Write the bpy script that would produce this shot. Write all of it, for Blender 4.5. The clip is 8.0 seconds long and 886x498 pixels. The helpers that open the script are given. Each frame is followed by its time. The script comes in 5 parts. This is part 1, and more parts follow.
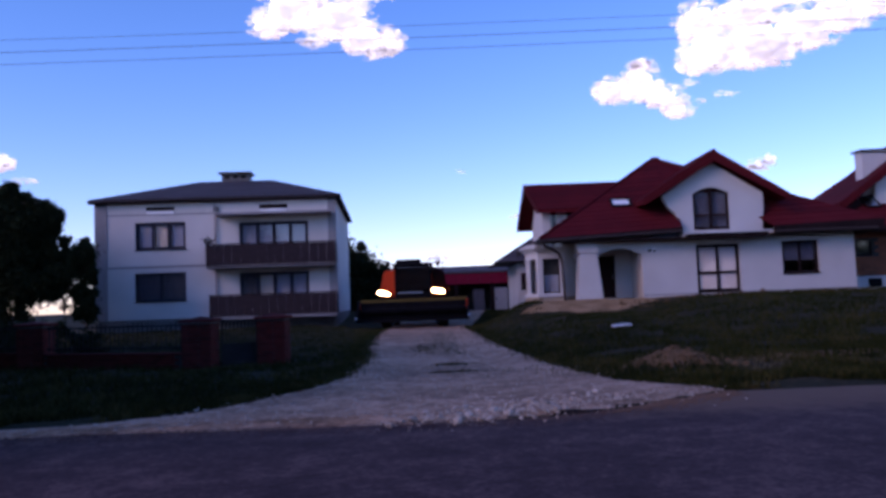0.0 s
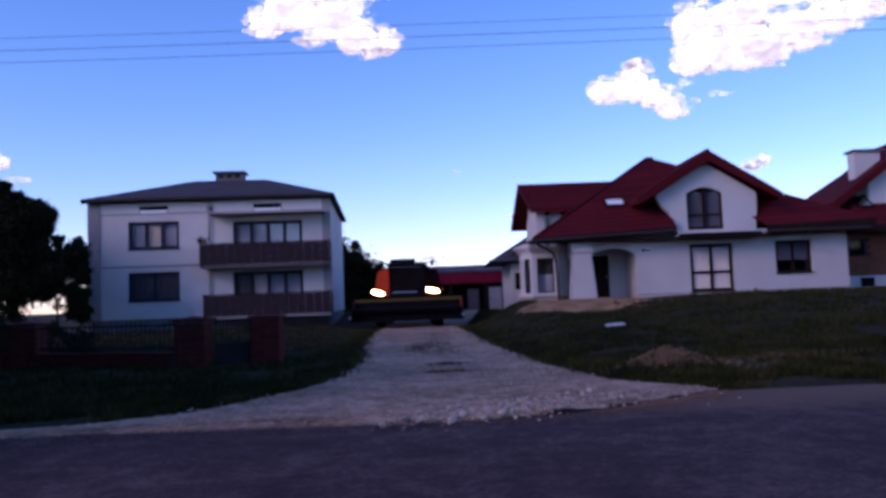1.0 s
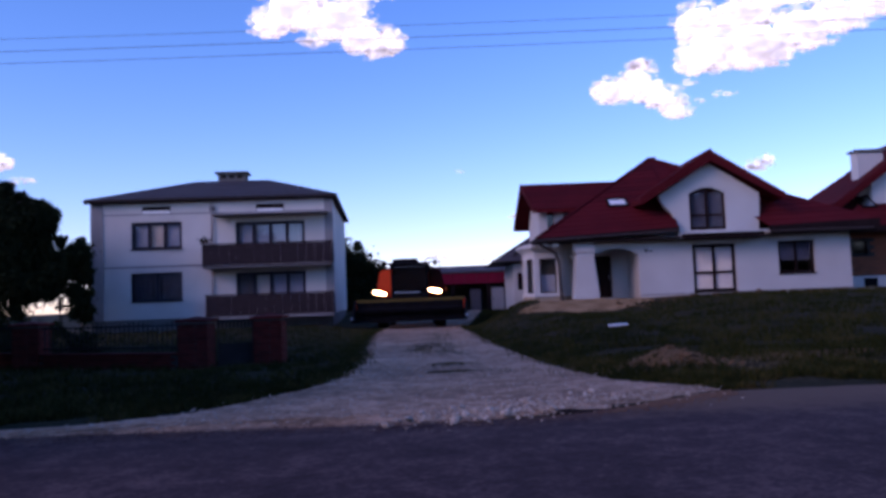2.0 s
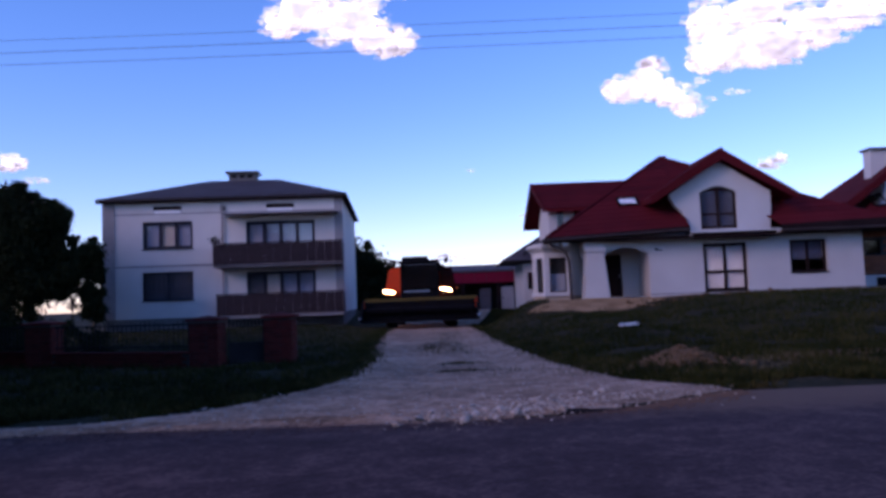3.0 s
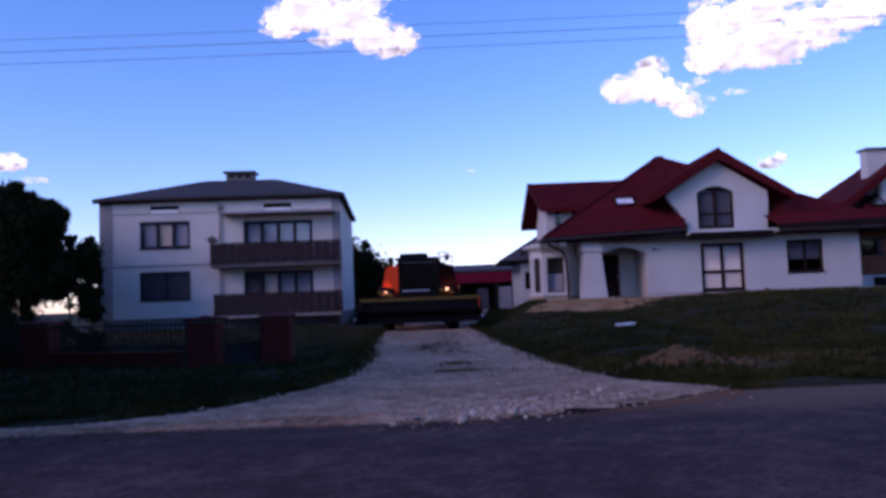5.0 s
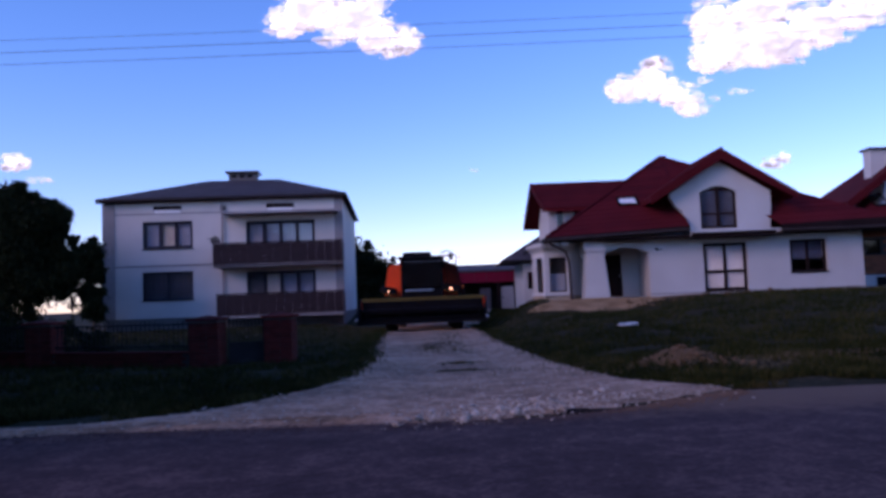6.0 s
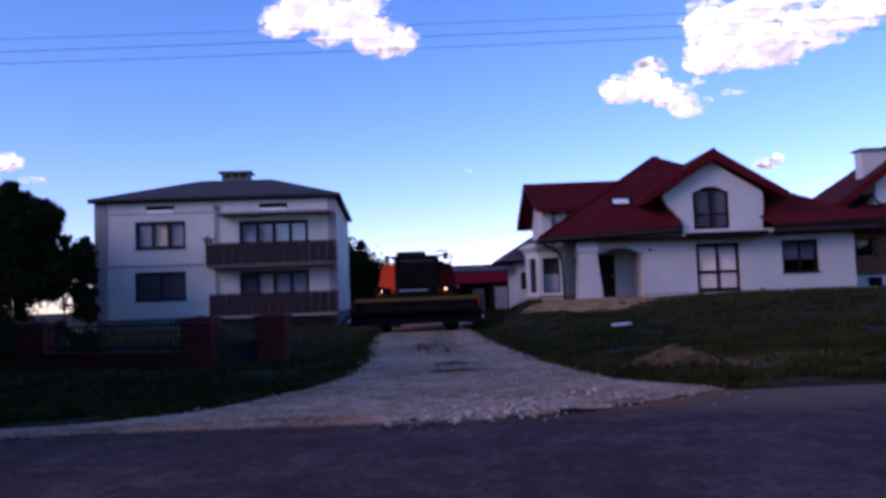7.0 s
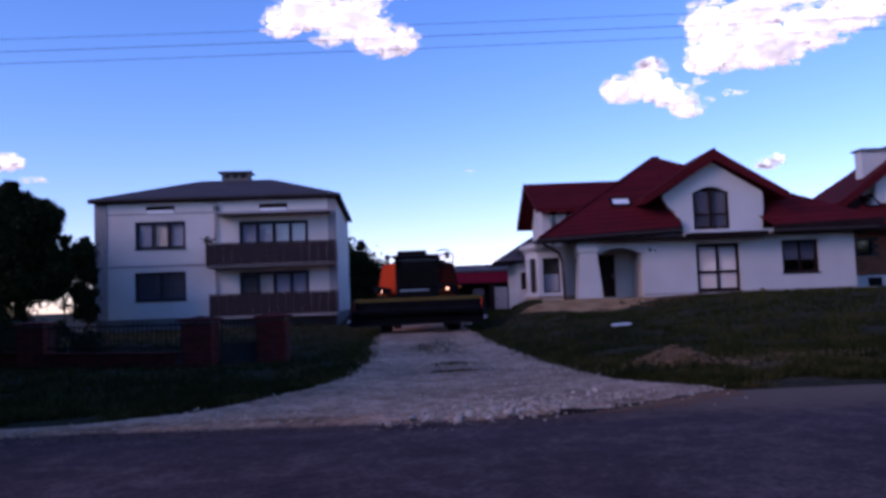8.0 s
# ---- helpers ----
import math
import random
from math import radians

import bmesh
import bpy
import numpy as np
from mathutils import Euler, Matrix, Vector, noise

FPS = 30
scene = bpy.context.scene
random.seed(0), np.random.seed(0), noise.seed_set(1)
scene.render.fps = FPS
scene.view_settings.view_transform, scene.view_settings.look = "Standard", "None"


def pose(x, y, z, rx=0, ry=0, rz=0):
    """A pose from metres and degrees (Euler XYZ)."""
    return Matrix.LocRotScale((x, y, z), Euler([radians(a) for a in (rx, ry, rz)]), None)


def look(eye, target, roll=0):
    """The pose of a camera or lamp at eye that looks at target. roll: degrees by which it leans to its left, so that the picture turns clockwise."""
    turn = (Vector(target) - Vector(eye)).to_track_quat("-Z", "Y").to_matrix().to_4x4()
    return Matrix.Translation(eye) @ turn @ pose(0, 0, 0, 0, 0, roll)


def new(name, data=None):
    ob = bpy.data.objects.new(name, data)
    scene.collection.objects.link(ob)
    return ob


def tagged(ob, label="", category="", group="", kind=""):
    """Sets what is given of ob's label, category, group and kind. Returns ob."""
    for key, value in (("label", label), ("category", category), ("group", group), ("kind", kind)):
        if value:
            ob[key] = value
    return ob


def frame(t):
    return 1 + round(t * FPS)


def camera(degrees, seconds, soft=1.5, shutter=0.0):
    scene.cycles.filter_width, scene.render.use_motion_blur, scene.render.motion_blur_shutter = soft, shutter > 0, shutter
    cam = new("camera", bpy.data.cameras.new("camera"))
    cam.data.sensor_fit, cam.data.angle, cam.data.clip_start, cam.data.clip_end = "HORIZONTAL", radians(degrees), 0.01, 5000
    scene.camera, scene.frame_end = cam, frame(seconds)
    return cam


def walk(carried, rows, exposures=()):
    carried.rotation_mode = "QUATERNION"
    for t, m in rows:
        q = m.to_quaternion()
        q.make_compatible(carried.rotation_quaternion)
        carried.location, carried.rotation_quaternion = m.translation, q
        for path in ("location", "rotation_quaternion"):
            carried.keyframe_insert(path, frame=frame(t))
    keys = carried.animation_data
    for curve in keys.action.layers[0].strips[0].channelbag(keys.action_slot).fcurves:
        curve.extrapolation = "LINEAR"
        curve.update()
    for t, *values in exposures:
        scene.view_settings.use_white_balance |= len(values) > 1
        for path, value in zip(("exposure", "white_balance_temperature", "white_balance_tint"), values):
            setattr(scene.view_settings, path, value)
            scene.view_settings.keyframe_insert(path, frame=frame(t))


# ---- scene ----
# ---- camera and its walk ----
cam = camera(60.0, 8.0, soft=3.4)
EYE = 1.5
ROLL = -2.2


def pitch_at(t):
    return float(np.interp(t, (0, 0.5, 1, 1.5, 3, 3.5, 4, 4.5, 6, 6.5, 7, 7.5, 8), (3.75, 3.74, 3.70, 3.74, 3.70, 3.687, 3.70, 3.687, 3.682, 3.653, 3.687, 3.687, 3.70)))


# carried by hand at one spot: only the aim sways, (seconds, yaw)
walk(cam, [(t, pose(0, 0, EYE, 0, 0, yaw) @ pose(0, 0, 0, 90 + pitch_at(t), 0, 0) @ pose(0, 0, 0, 0, 0, ROLL)) for t, yaw in (
    (0, 0), (0.1, 0.189), (0.2, 0.189), (0.3, 0), (0.4, -0.113), (0.5, -0.123), (0.6, -0.151), (0.7, -0.038), (0.8, 0), (0.9, 0), (1, -0.426), (1.1, -0.641),
    (1.2, -0.49), (1.3, -0.339), (1.4, -0.264), (1.5, -0.243), (1.6, -0.302), (1.7, -0.264), (2.8, -0.226), (2.9, 0.302), (3, 0.486), (3.1, 0.189), (3.2, 0.038), (3.3, 0.113),
    (3.4, 0.151), (3.5, -0.123), (3.6, -0.038), (3.7, -0.189), (3.8, -0.415), (3.9, -0.264), (4, -0.243), (4.1, -0.339), (4.2, -0.377), (4.3, -0.226), (4.4, -0.226), (4.5, -0.123),
    (4.6, -0.038), (4.7, 0.189), (5.8, 0.377), (5.9, 0.377), (6, 0.486), (6.1, 0.641), (6.2, 0.339), (6.3, 0.226), (6.4, 0.302), (6.5, 0.181), (6.6, 0.189), (6.7, 0.113),
    (6.8, 0), (6.9, -0.038), (7, 0), (7.1, 0.113), (7.2, -0.038), (7.3, 0.264), (7.4, 0.339), (7.5, 0.609), (7.6, 0.49), (7.7, 0.452), (7.8, 0.264), (7.9, 0.075),
    (8, 0))],
     [(0, 0.0, 6450, 55), (8, 0.0, 6450, 55)])

# ---- world and sun ----
SUN_EL, SUN_AZ = 27.0, -125.0     # degrees; azimuth from straight ahead, to the right
world = bpy.data.worlds.new("evening_sky")
scene.world = world
world.use_nodes = True
wn, wl = world.node_tree.nodes, world.node_tree.links
sky = wn.new("ShaderNodeTexSky")
sky.sky_type = "NISHITA"
sky.sun_disc = False
sky.sun_elevation = radians(SUN_EL)
sky.sun_rotation = radians(SUN_AZ)
sky.air_density, sky.dust_density, sky.ozone_density = 1.0, 0.1, 5.0
deep = wn.new("ShaderNodeHueSaturation")
deep.inputs["Saturation"].default_value = 1.2
wl.new(sky.outputs["Color"], deep.inputs["Color"])
wl.new(deep.outputs["Color"], wn["Background"].inputs["Color"])
wn["Background"].inputs["Strength"].default_value = 0.222
sun_data = bpy.data.lights.new("sun", "SUN")
sun_data.energy, sun_data.angle, sun_data.color = 1.2, radians(24), (1.0, 0.84, 0.70)
sun = new("sun", sun_data)
sun.matrix_world = look((math.sin(radians(SUN_AZ)) * 50, math.cos(radians(SUN_AZ)) * 50, math.tan(radians(SUN_EL)) * 50), (0, 0, 0))


# ---- materials ----
def material(name, dark, light, rough=0.8, scale=3.0, fine=40.0, bump=0.2, metal=0.0, stain=0.35, per_piece=0.0, stretch=(1, 1, 1), spec=0.5):
    """A surface of two colours mixed by broad and fine noise, with fine relief."""
    m = bpy.data.materials.new(name)
    m.use_nodes = True
    n, l = m.node_tree.nodes, m.node_tree.links
    b = n["Principled BSDF"]
    co = n.new("ShaderNodeTexCoord")
    mp = n.new("ShaderNodeMapping")
    mp.inputs["Scale"].default_value = stretch
    l.new(co.outputs["Object"], mp.inputs["Vector"])
    big, small = n.new("ShaderNodeTexNoise"), n.new("ShaderNodeTexNoise")
    for t, s, d in ((big, scale, 6), (small, fine, 4)):
        t.inputs["Scale"].default_value, t.inputs["Detail"].default_value = s, d
        l.new(mp.outputs["Vector"], t.inputs["Vector"])
    mix = n.new("ShaderNodeMix")
    mix.data_type = "FLOAT"
    mix.inputs["Factor"].default_value = stain
    l.new(small.outputs["Fac"], mix.inputs["A"])
    l.new(big.outputs["Fac"], mix.inputs["B"])
    fac = mix.outputs["Result"]
    if per_piece:
        info, add = n.new("ShaderNodeObjectInfo"), n.new("ShaderNodeMath")
        add.operation = "MULTIPLY_ADD"
        l.new(info.outputs["Random"], add.inputs[0])
        add.inputs[1].default_value = per_piece
        l.new(fac, add.inputs[2])
        fac = add.outputs[0]
    ramp = n.new("ShaderNodeValToRGB")
    ramp.color_ramp.elements[0].position, ramp.color_ramp.elements[1].position = 0.34, 0.68
    ramp.color_ramp.elements[0].color, ramp.color_ramp.elements[1].color = (*dark, 1), (*light, 1)
    l.new(fac, ramp.inputs["Fac"])
    l.new(ramp.outputs["Color"], b.inputs["Base Color"])
    b.inputs["Roughness"].default_value, b.inputs["Metallic"].default_value = rough, metal
    b.inputs["Specular IOR Level"].default_value = spec
    if bump:
        bp = n.new("ShaderNodeBump")
        bp.inputs["Strength"].default_value, bp.inputs["Distance"].default_value = bump, 0.02
        l.new(small.outputs["Fac"], bp.inputs["Height"])
        l.new(bp.outputs["Normal"], b.inputs["Normal"])
    return m


def ground_material(name, stops, scales, pieces, bump, dust=None):
    """A rough ground: three scales of noise and small scattered pieces through a ramp; dust: an edge strewn with grit, from y to y."""
    m = bpy.data.materials.new(name)
    m.use_nodes = True
    n, l = m.node_tree.nodes, m.node_tree.links
    b = n["Principled BSDF"]
    co = n.new("ShaderNodeTexCoord")
    total = None
    for s, weight in zip(scales, (0.40, 0.35, 0.25)):
        t, k = n.new("ShaderNodeTexNoise"), n.new("ShaderNodeMath")
        t.inputs["Scale"].default_value, t.inputs["Detail"].default_value, t.inputs["Roughness"].default_value = s, 5, 0.6
        l.new(co.outputs["Object"], t.inputs["Vector"])
        k.operation = "MULTIPLY_ADD"
        l.new(t.outputs["Fac"], k.inputs[0])
        k.inputs[1].default_value, k.inputs[2].default_value = weight, 0.0
        if total:
            l.new(total, k.inputs[2])
        total = k.outputs[0]
    v, k = n.new("ShaderNodeTexVoronoi"), n.new("ShaderNodeMath")
    v.inputs["Scale"].default_value = pieces
    l.new(co.outputs["Object"], v.inputs["Vector"])
    shift = n.new("ShaderNodeSeparateColor")
    l.new(v.outputs["Color"], shift.inputs["Color"])
    k.operation = "MULTIPLY_ADD"
    l.new(shift.outputs["Red"], k.inputs[0])
    k.inputs[1].default_value = 0.11
    l.new(total, k.inputs[2])
    ctr = n.new("ShaderNodeMapRange")
    ctr.inputs["From Min"].default_value, ctr.inputs["From Max"].default_value = 0.38, 0.78
    l.new(k.outputs[0], ctr.inputs["Value"])
    ramp = n.new("ShaderNodeValToRGB")
    el = ramp.color_ramp.elements
    el[0].position, el[0].color = stops[0][0], (*stops[0][1], 1)
    el[1].position, el[1].color = stops[-1][0], (*stops[-1][1], 1)
    for p, c in stops[1:-1]:
        el.new(p).color = (*c, 1)
    l.new(ctr.outputs["Result"], ramp.inputs["Fac"])
    out = ramp.outputs["Color"]
    if dust:
        sep, add, rng_, mix = n.new("ShaderNodeSeparateXYZ"), n.new("ShaderNodeMath"), n.new("ShaderNodeMapRange"), n.new("ShaderNodeMix")
        l.new(co.outputs["Object"], sep.inputs["Vector"])
        add.operation = "MULTIPLY_ADD"
        l.new(total, add.inputs[0])
        add.inputs[1].default_value = 2.6
        l.new(sep.outputs["Y"], add.inputs[2])
        rng_.inputs["From Min"].default_value, rng_.inputs["From Max"].default_value = dust[0] + 1.0, dust[1] + 1.3
        rng_.interpolation_type = "SMOOTHSTEP"
        l.new(add.outputs[0], rng_.inputs["Value"])
        mix.data_type = "RGBA"
        l.new(rng_.outputs["Result"], mix.inputs["Factor"])
        l.new(out, mix.inputs["A"])
        mix.inputs["B"].default_value = (*dust[2], 1)
        out = mix.outputs["Result"]
    l.new(out, b.inputs["Base Color"])
    b.inputs["Roughness"].default_value, b.inputs["Specular IOR Level"].default_value = 0.95, 0.08
    if bump:
        bp = n.new("ShaderNodeBump")
        bp.inputs["Strength"].default_value, bp.inputs["Distance"].default_value = bump, 0.03
        l.new(k.outputs[0], bp.inputs["Height"])
        l.new(bp.outputs["Normal"], b.inputs["Normal"])
    return m


def glowing(name, colour, strength):
    m = bpy.data.materials.new(name)
    m.use_nodes = True
    b = m.node_tree.nodes["Principled BSDF"]
    b.inputs["Base Color"].default_value = (*colour, 1)
    b.inputs["Emission Color"].default_value = (*colour, 1)
    b.inputs["Emission Strength"].default_value = strength
    return m


def glass(name, tint, rough=0.03):
    m = bpy.data.materials.new(name)
    m.use_nodes = True
    b = m.node_tree.nodes["Principled BSDF"]
    b.inputs["Base Color"].default_value = (*tint, 1)
    b.inputs["Roughness"].default_value = rough
    b.inputs["Transmission Weight"].default_value = 1.0
    b.inputs["IOR"].default_value = 1.5
    return m


def cloud_material(name, alpha, soft, grain):
    m = bpy.data.materials.new(name)
    m.use_nodes = True
    n, l = m.node_tree.nodes, m.node_tree.links
    b = n["Principled BSDF"]
    co, t, r, a = n.new("ShaderNodeTexCoord"), n.new("ShaderNodeTexNoise"), n.new("ShaderNodeValToRGB"), n.new("ShaderNodeMapRange")
    t.inputs["Scale"].default_value, t.inputs["Detail"].default_value = grain, 8
    l.new(co.outputs["Object"], t.inputs["Vector"])
    r.color_ramp.elements[0].position, r.color_ramp.elements[1].position = 0.36, 0.6
    r.color_ramp.elements[0].color, r.color_ramp.elements[1].color = (0.82, 0.85, 0.86, 1), (0.95, 1.0, 0.97, 1)
    l.new(t.outputs["Fac"], r.inputs["Fac"])
    l.new(r.outputs["Color"], b.inputs["Base Color"])
    # emission stands in for sunlight scattered inside the cloud
    l.new(r.outputs["Color"], b.inputs["Emission Color"])
    b.inputs["Emission Strength"].default_value = 0.55
    b.inputs["Roughness"].default_value, b.inputs["Specular IOR Level"].default_value = 1.0, 0.0
    a.inputs["From Min"].default_value, a.inputs["From Max"].default_value = 0.5 - soft, 0.5 + soft
    a.inputs["To Min"].default_value, a.inputs["To Max"].default_value = alpha[0], alpha[1]
    l.new(t.outputs["Fac"], a.inputs["Value"])
    l.new(a.outputs["Result"], b.inputs["Alpha"])
    return m


ASPHALT = ground_material("worn_asphalt", ((0.0, (0.022, 0.013, 0.015)), (0.45, (0.054, 0.033, 0.036)), (0.6, (0.082, 0.051, 0.052)), (1.0, (0.138, 0.084, 0.080))), (0.55, 2.6, 12.0), 30.0, 0.4, dust=(9.0, 10.4, (0.13, 0.080, 0.058)))
GRAVEL = ground_material("crushed_gravel", ((0.0, (0.10, 0.060, 0.041)), (0.40, (0.28, 0.170, 0.114)), (0.62, (0.44, 0.275, 0.19)), (1.0, (0.58, 0.39, 0.285))), (0.35, 2.2, 9.0), 16.0, 0.5)
STONE = material("pale_limestone", (0.12, 0.088, 0.068), (0.50, 0.405, 0.335), 0.95, 6, 40, 0.5, per_piece=0.32, spec=0.1)
SOIL = ground_material("grassy_soil", ((0.0, (0.011, 0.010, 0.005)), (0.45, (0.021, 0.019, 0.008)), (0.62, (0.040, 0.030, 0.014)), (1.0, (0.075, 0.052, 0.028))), (0.3, 1.3, 8.0), 12.0, 0.8)
SAND = material("dug_sandy_earth", (0.17, 0.09, 0.042), (0.40, 0.245, 0.13), 1.0, 1.2, 14, 0.8, stain=0.5, spec=0.1)
EARTH = material("brown_earth", (0.075, 0.044, 0.024), (0.21, 0.125, 0.07), 1.0, 1.5, 14, 0.8, stain=0.5, spec=0.05)
EDGE_SHADOW = material("painted_edge_shadow", (0.010, 0.007, 0.007), (0.030, 0.022, 0.021), 0.95, 3, 20, 0.6, spec=0.05)
GRASS = ground_material("grass_blades", ((0.0, (0.008, 0.012, 0.003)), (0.42, (0.019, 0.024, 0.006)), (0.58, (0.042, 0.041, 0.011)), (1.0, (0.090, 0.066, 0.032))), (0.35, 1.1, 5.0), 9.0, 0.0)
DRY_GRASS = material("dry_grass", (0.05, 0.04, 0.018), (0.14, 0.11, 0.05), 0.8, 0.8, 6, 0.0)
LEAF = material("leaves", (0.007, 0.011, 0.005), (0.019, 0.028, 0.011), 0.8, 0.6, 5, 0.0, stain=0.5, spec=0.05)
BARK = material("bark", (0.04, 0.03, 0.022), (0.12, 0.10, 0.08), 0.95, 3, 20, 0.8, stretch=(1, 1, 0.3))
RENDER_GREY = material("grey_render", (0.49, 0.455, 0.42), (0.62, 0.58, 0.545), 0.95, 0.5, 60, 0.25, stain=0.6)
RENDER_TRIM = material("dull_render_trim", (0.20, 0.18, 0.18), (0.32, 0.30, 0.30), 0.95, 1.0, 50, 0.25)
RENDER_WHITE = material("white_render", (0.43, 0.405, 0.385), (0.56, 0.535, 0.51), 0.9, 0.4, 70, 0.15, stain=0.6)
WHITE_PAINT = material("white_paint", (0.68, 0.67, 0.65), (0.82, 0.81, 0.80), 0.5, 1, 30, 0.05)
PLINTH = material("dark_plinth", (0.07, 0.065, 0.065), (0.15, 0.14, 0.14), 0.9, 1.5, 30, 0.4)
BROWN_PANEL = material("brown_balcony_board", (0.017, 0.011, 0.013), (0.044, 0.029, 0.033), 0.8, 1.5, 30, 0.2, stretch=(1, 1, 6), spec=0.15)
DARK_WOOD = material("dark_stained_wood", (0.010, 0.006, 0.006), (0.026, 0.014, 0.014), 0.8, 2, 40, 0.15, stretch=(1, 1, 0.3), spec=0.06)
ROOF_OLD = material("weathered_roof_sheet", (0.03, 0.024, 0.028), (0.075, 0.06, 0.065), 0.85, 0.7, 25, 0.3, per_piece=0.1, spec=0.2)
ROOF_RED = material("dark_red_roof_tile", (0.042, 0.003, 0.005), (0.098, 0.007, 0.010), 0.85, 0.8, 25, 0.25, per_piece=0.2, spec=0.1)
RED_SHEET = material("red_sheet_metal", (0.125, 0.006, 0.018), (0.24, 0.012, 0.034), 0.8, 0.8, 25, 0.15, spec=0.08)
GREY_SHEET = material("grey_roofing_sheet", (0.05, 0.043, 0.05), (0.11, 0.10, 0.11), 0.9, 0.6, 25, 0.2, spec=0.08)
DARK_SHEET = material("dark_shed_boards", (0.012, 0.011, 0.012), (0.04, 0.035, 0.036), 0.8, 1.0, 25, 0.2)
BRICK_RED = material("red_clinker_brick", (0.05, 0.007, 0.006), (0.125, 0.020, 0.016), 0.9, 3, 40, 0.5, per_piece=0.3, spec=0.1)
DARK_MORTAR = material("dark_mortar", (0.03, 0.025, 0.023), (0.075, 0.06, 0.055), 0.95, 3, 50, 0.4)
BRICK_ORANGE = material("orange_hollow_brick", (0.13, 0.03, 0.013), (0.25, 0.068, 0.028), 0.9, 2, 40, 0.5, per_piece=0.3)
MORTAR = material("mortar", (0.16, 0.14, 0.13), (0.28, 0.26, 0.24), 0.95, 3, 50, 0.4)
MORTAR_TAN = material("bare_sandy_foundation", (0.26, 0.19, 0.13), (0.42, 0.33, 0.25), 0.95, 1.5, 30, 0.4, spec=0.08)
BLACK_IRON = material("black_iron", (0.008, 0.008, 0.009), (0.025, 0.025, 0.026), 0.75, 3, 40, 0.1, spec=0.15)
ZINC = material("brown_gutter_metal", (0.022, 0.014, 0.012), (0.05, 0.03, 0.025), 0.5, 3, 40, 0.05, spec=0.25)
CURTAIN = material("net_curtain", (0.26, 0.31, 0.41), (0.38, 0.43, 0.54), 0.9, 2, 30, 0.1, stretch=(6, 1, 0.5))
BLUE_FRAME = material("dark_blue_grey_frame_paint", (0.022, 0.022, 0.032), (0.05, 0.05, 0.068), 0.7, 2, 40, 0.1, spec=0.1)
# grey of a dim room, put on a sheet behind the pane
ROOM_GREY = material("dim_room_grey", (0.07, 0.07, 0.085), (0.15, 0.15, 0.175), 0.95, 1.2, 12, 0.1, stretch=(3, 1, 1))
PANE_BACKING = material("grey_blue_pane_backing", (0.055, 0.070, 0.115), (0.10, 0.12, 0.18), 0.9, 1.0, 12, 0.1)
PALE_REFLECTION = material("pale_pane_reflection", (0.50, 0.52, 0.55), (0.74, 0.75, 0.78), 0.9, 1.2, 14, 0.05, stretch=(0.4, 1, 1.6))
CREAM_CURTAIN = material("cream_blind", (0.52, 0.49, 0.45), (0.68, 0.65, 0.60), 0.9, 2, 30, 0.1)
# the darkness of unlit rooms, put into the colour
ROOM_DARK = material("unlit_room_paint", (0.03, 0.028, 0.028), (0.07, 0.065, 0.06), 0.95, 1, 10, 0.0)
PANE = glass("window_glass", (0.86, 0.89, 0.92))
CAB_GLASS = glass("tinted_cab_glass", (0.07, 0.085, 0.14))
ORANGE = material("orange_red_paint", (0.60, 0.045, 0.008), (0.82, 0.080, 0.014), 0.6, 1.2, 30, 0.08, spec=0.15)
SHADED_RED = material("shaded_red_paint", (0.02, 0.005, 0.004), (0.06, 0.009, 0.006), 0.8, 1.2, 30, 0.1, spec=0.08)
YELLOW = material("dusty_yellow_paint", (0.045, 0.029, 0.007), (0.105, 0.068, 0.015), 0.8, 1.5, 30, 0.1, spec=0.1)
MACHINE_DARK = material("oily_dark_steel", (0.004, 0.004, 0.0055), (0.012, 0.011, 0.013), 0.9, 2, 30, 0.2, spec=0.06)
STEEL = material("worn_bright_steel", (0.30, 0.30, 0.31), (0.52, 0.52, 0.53), 0.35, 3, 40, 0.1, metal=0.8)
ROOF_GLASS = material("mirror_bright_roof_glass", (0.7, 0.74, 0.8), (0.85, 0.88, 0.92), 0.08, 1, 10, 0.0, metal=1.0)
RUBBER = material("tyre_rubber", (0.010, 0.010, 0.010), (0.03, 0.028, 0.026), 0.85, 3, 40, 0.3)
LAMP_GLOW = glowing("headlamp_bulb_light", (1.0, 0.60, 0.20), 38.0)
DOT_GLOW = glowing("headlamp_dot_glow", (1.0, 0.5, 0.26), 3.6)
AMBER = glowing("amber_lens", (1.0, 0.22, 0.03), 0.04)
CLOUD = cloud_material("cloud_body", (0.97, 1.0), 0.12, 0.03)
WISP = cloud_material("cloud_wisp", (0.0, 0.34), 0.16, 0.11)
WIRE = material("weathered_cable", (0.06, 0.06, 0.066), (0.12, 0.12, 0.13), 0.6, 2, 20, 0.0)


# ---- builders ----
def part(name, bm, mat, parent=None, label="", smooth=False):
    me = bpy.data.meshes.new(name)
    bmesh.ops.recalc_face_normals(bm, faces=bm.faces)
    bm.to_mesh(me)
    bm.free()
    if mat:
        me.materials.append(mat)
    if smooth:
        me.polygons.foreach_set("use_smooth", [True] * len(me.polygons))
    ob = new(name, me)
    if parent:
        ob.parent = parent
    if label:
        ob["label"] = label
    return ob


def thing(name, m, label, category, group="", kind=""):
    ob = new(name)
    ob.empty_display_size = 0.3
    ob.matrix_world = m
    return tagged(ob, label, category, group, kind)


def quad(bm, *pts):
    return bm.faces.new([bm.verts.new(p) for p in pts])


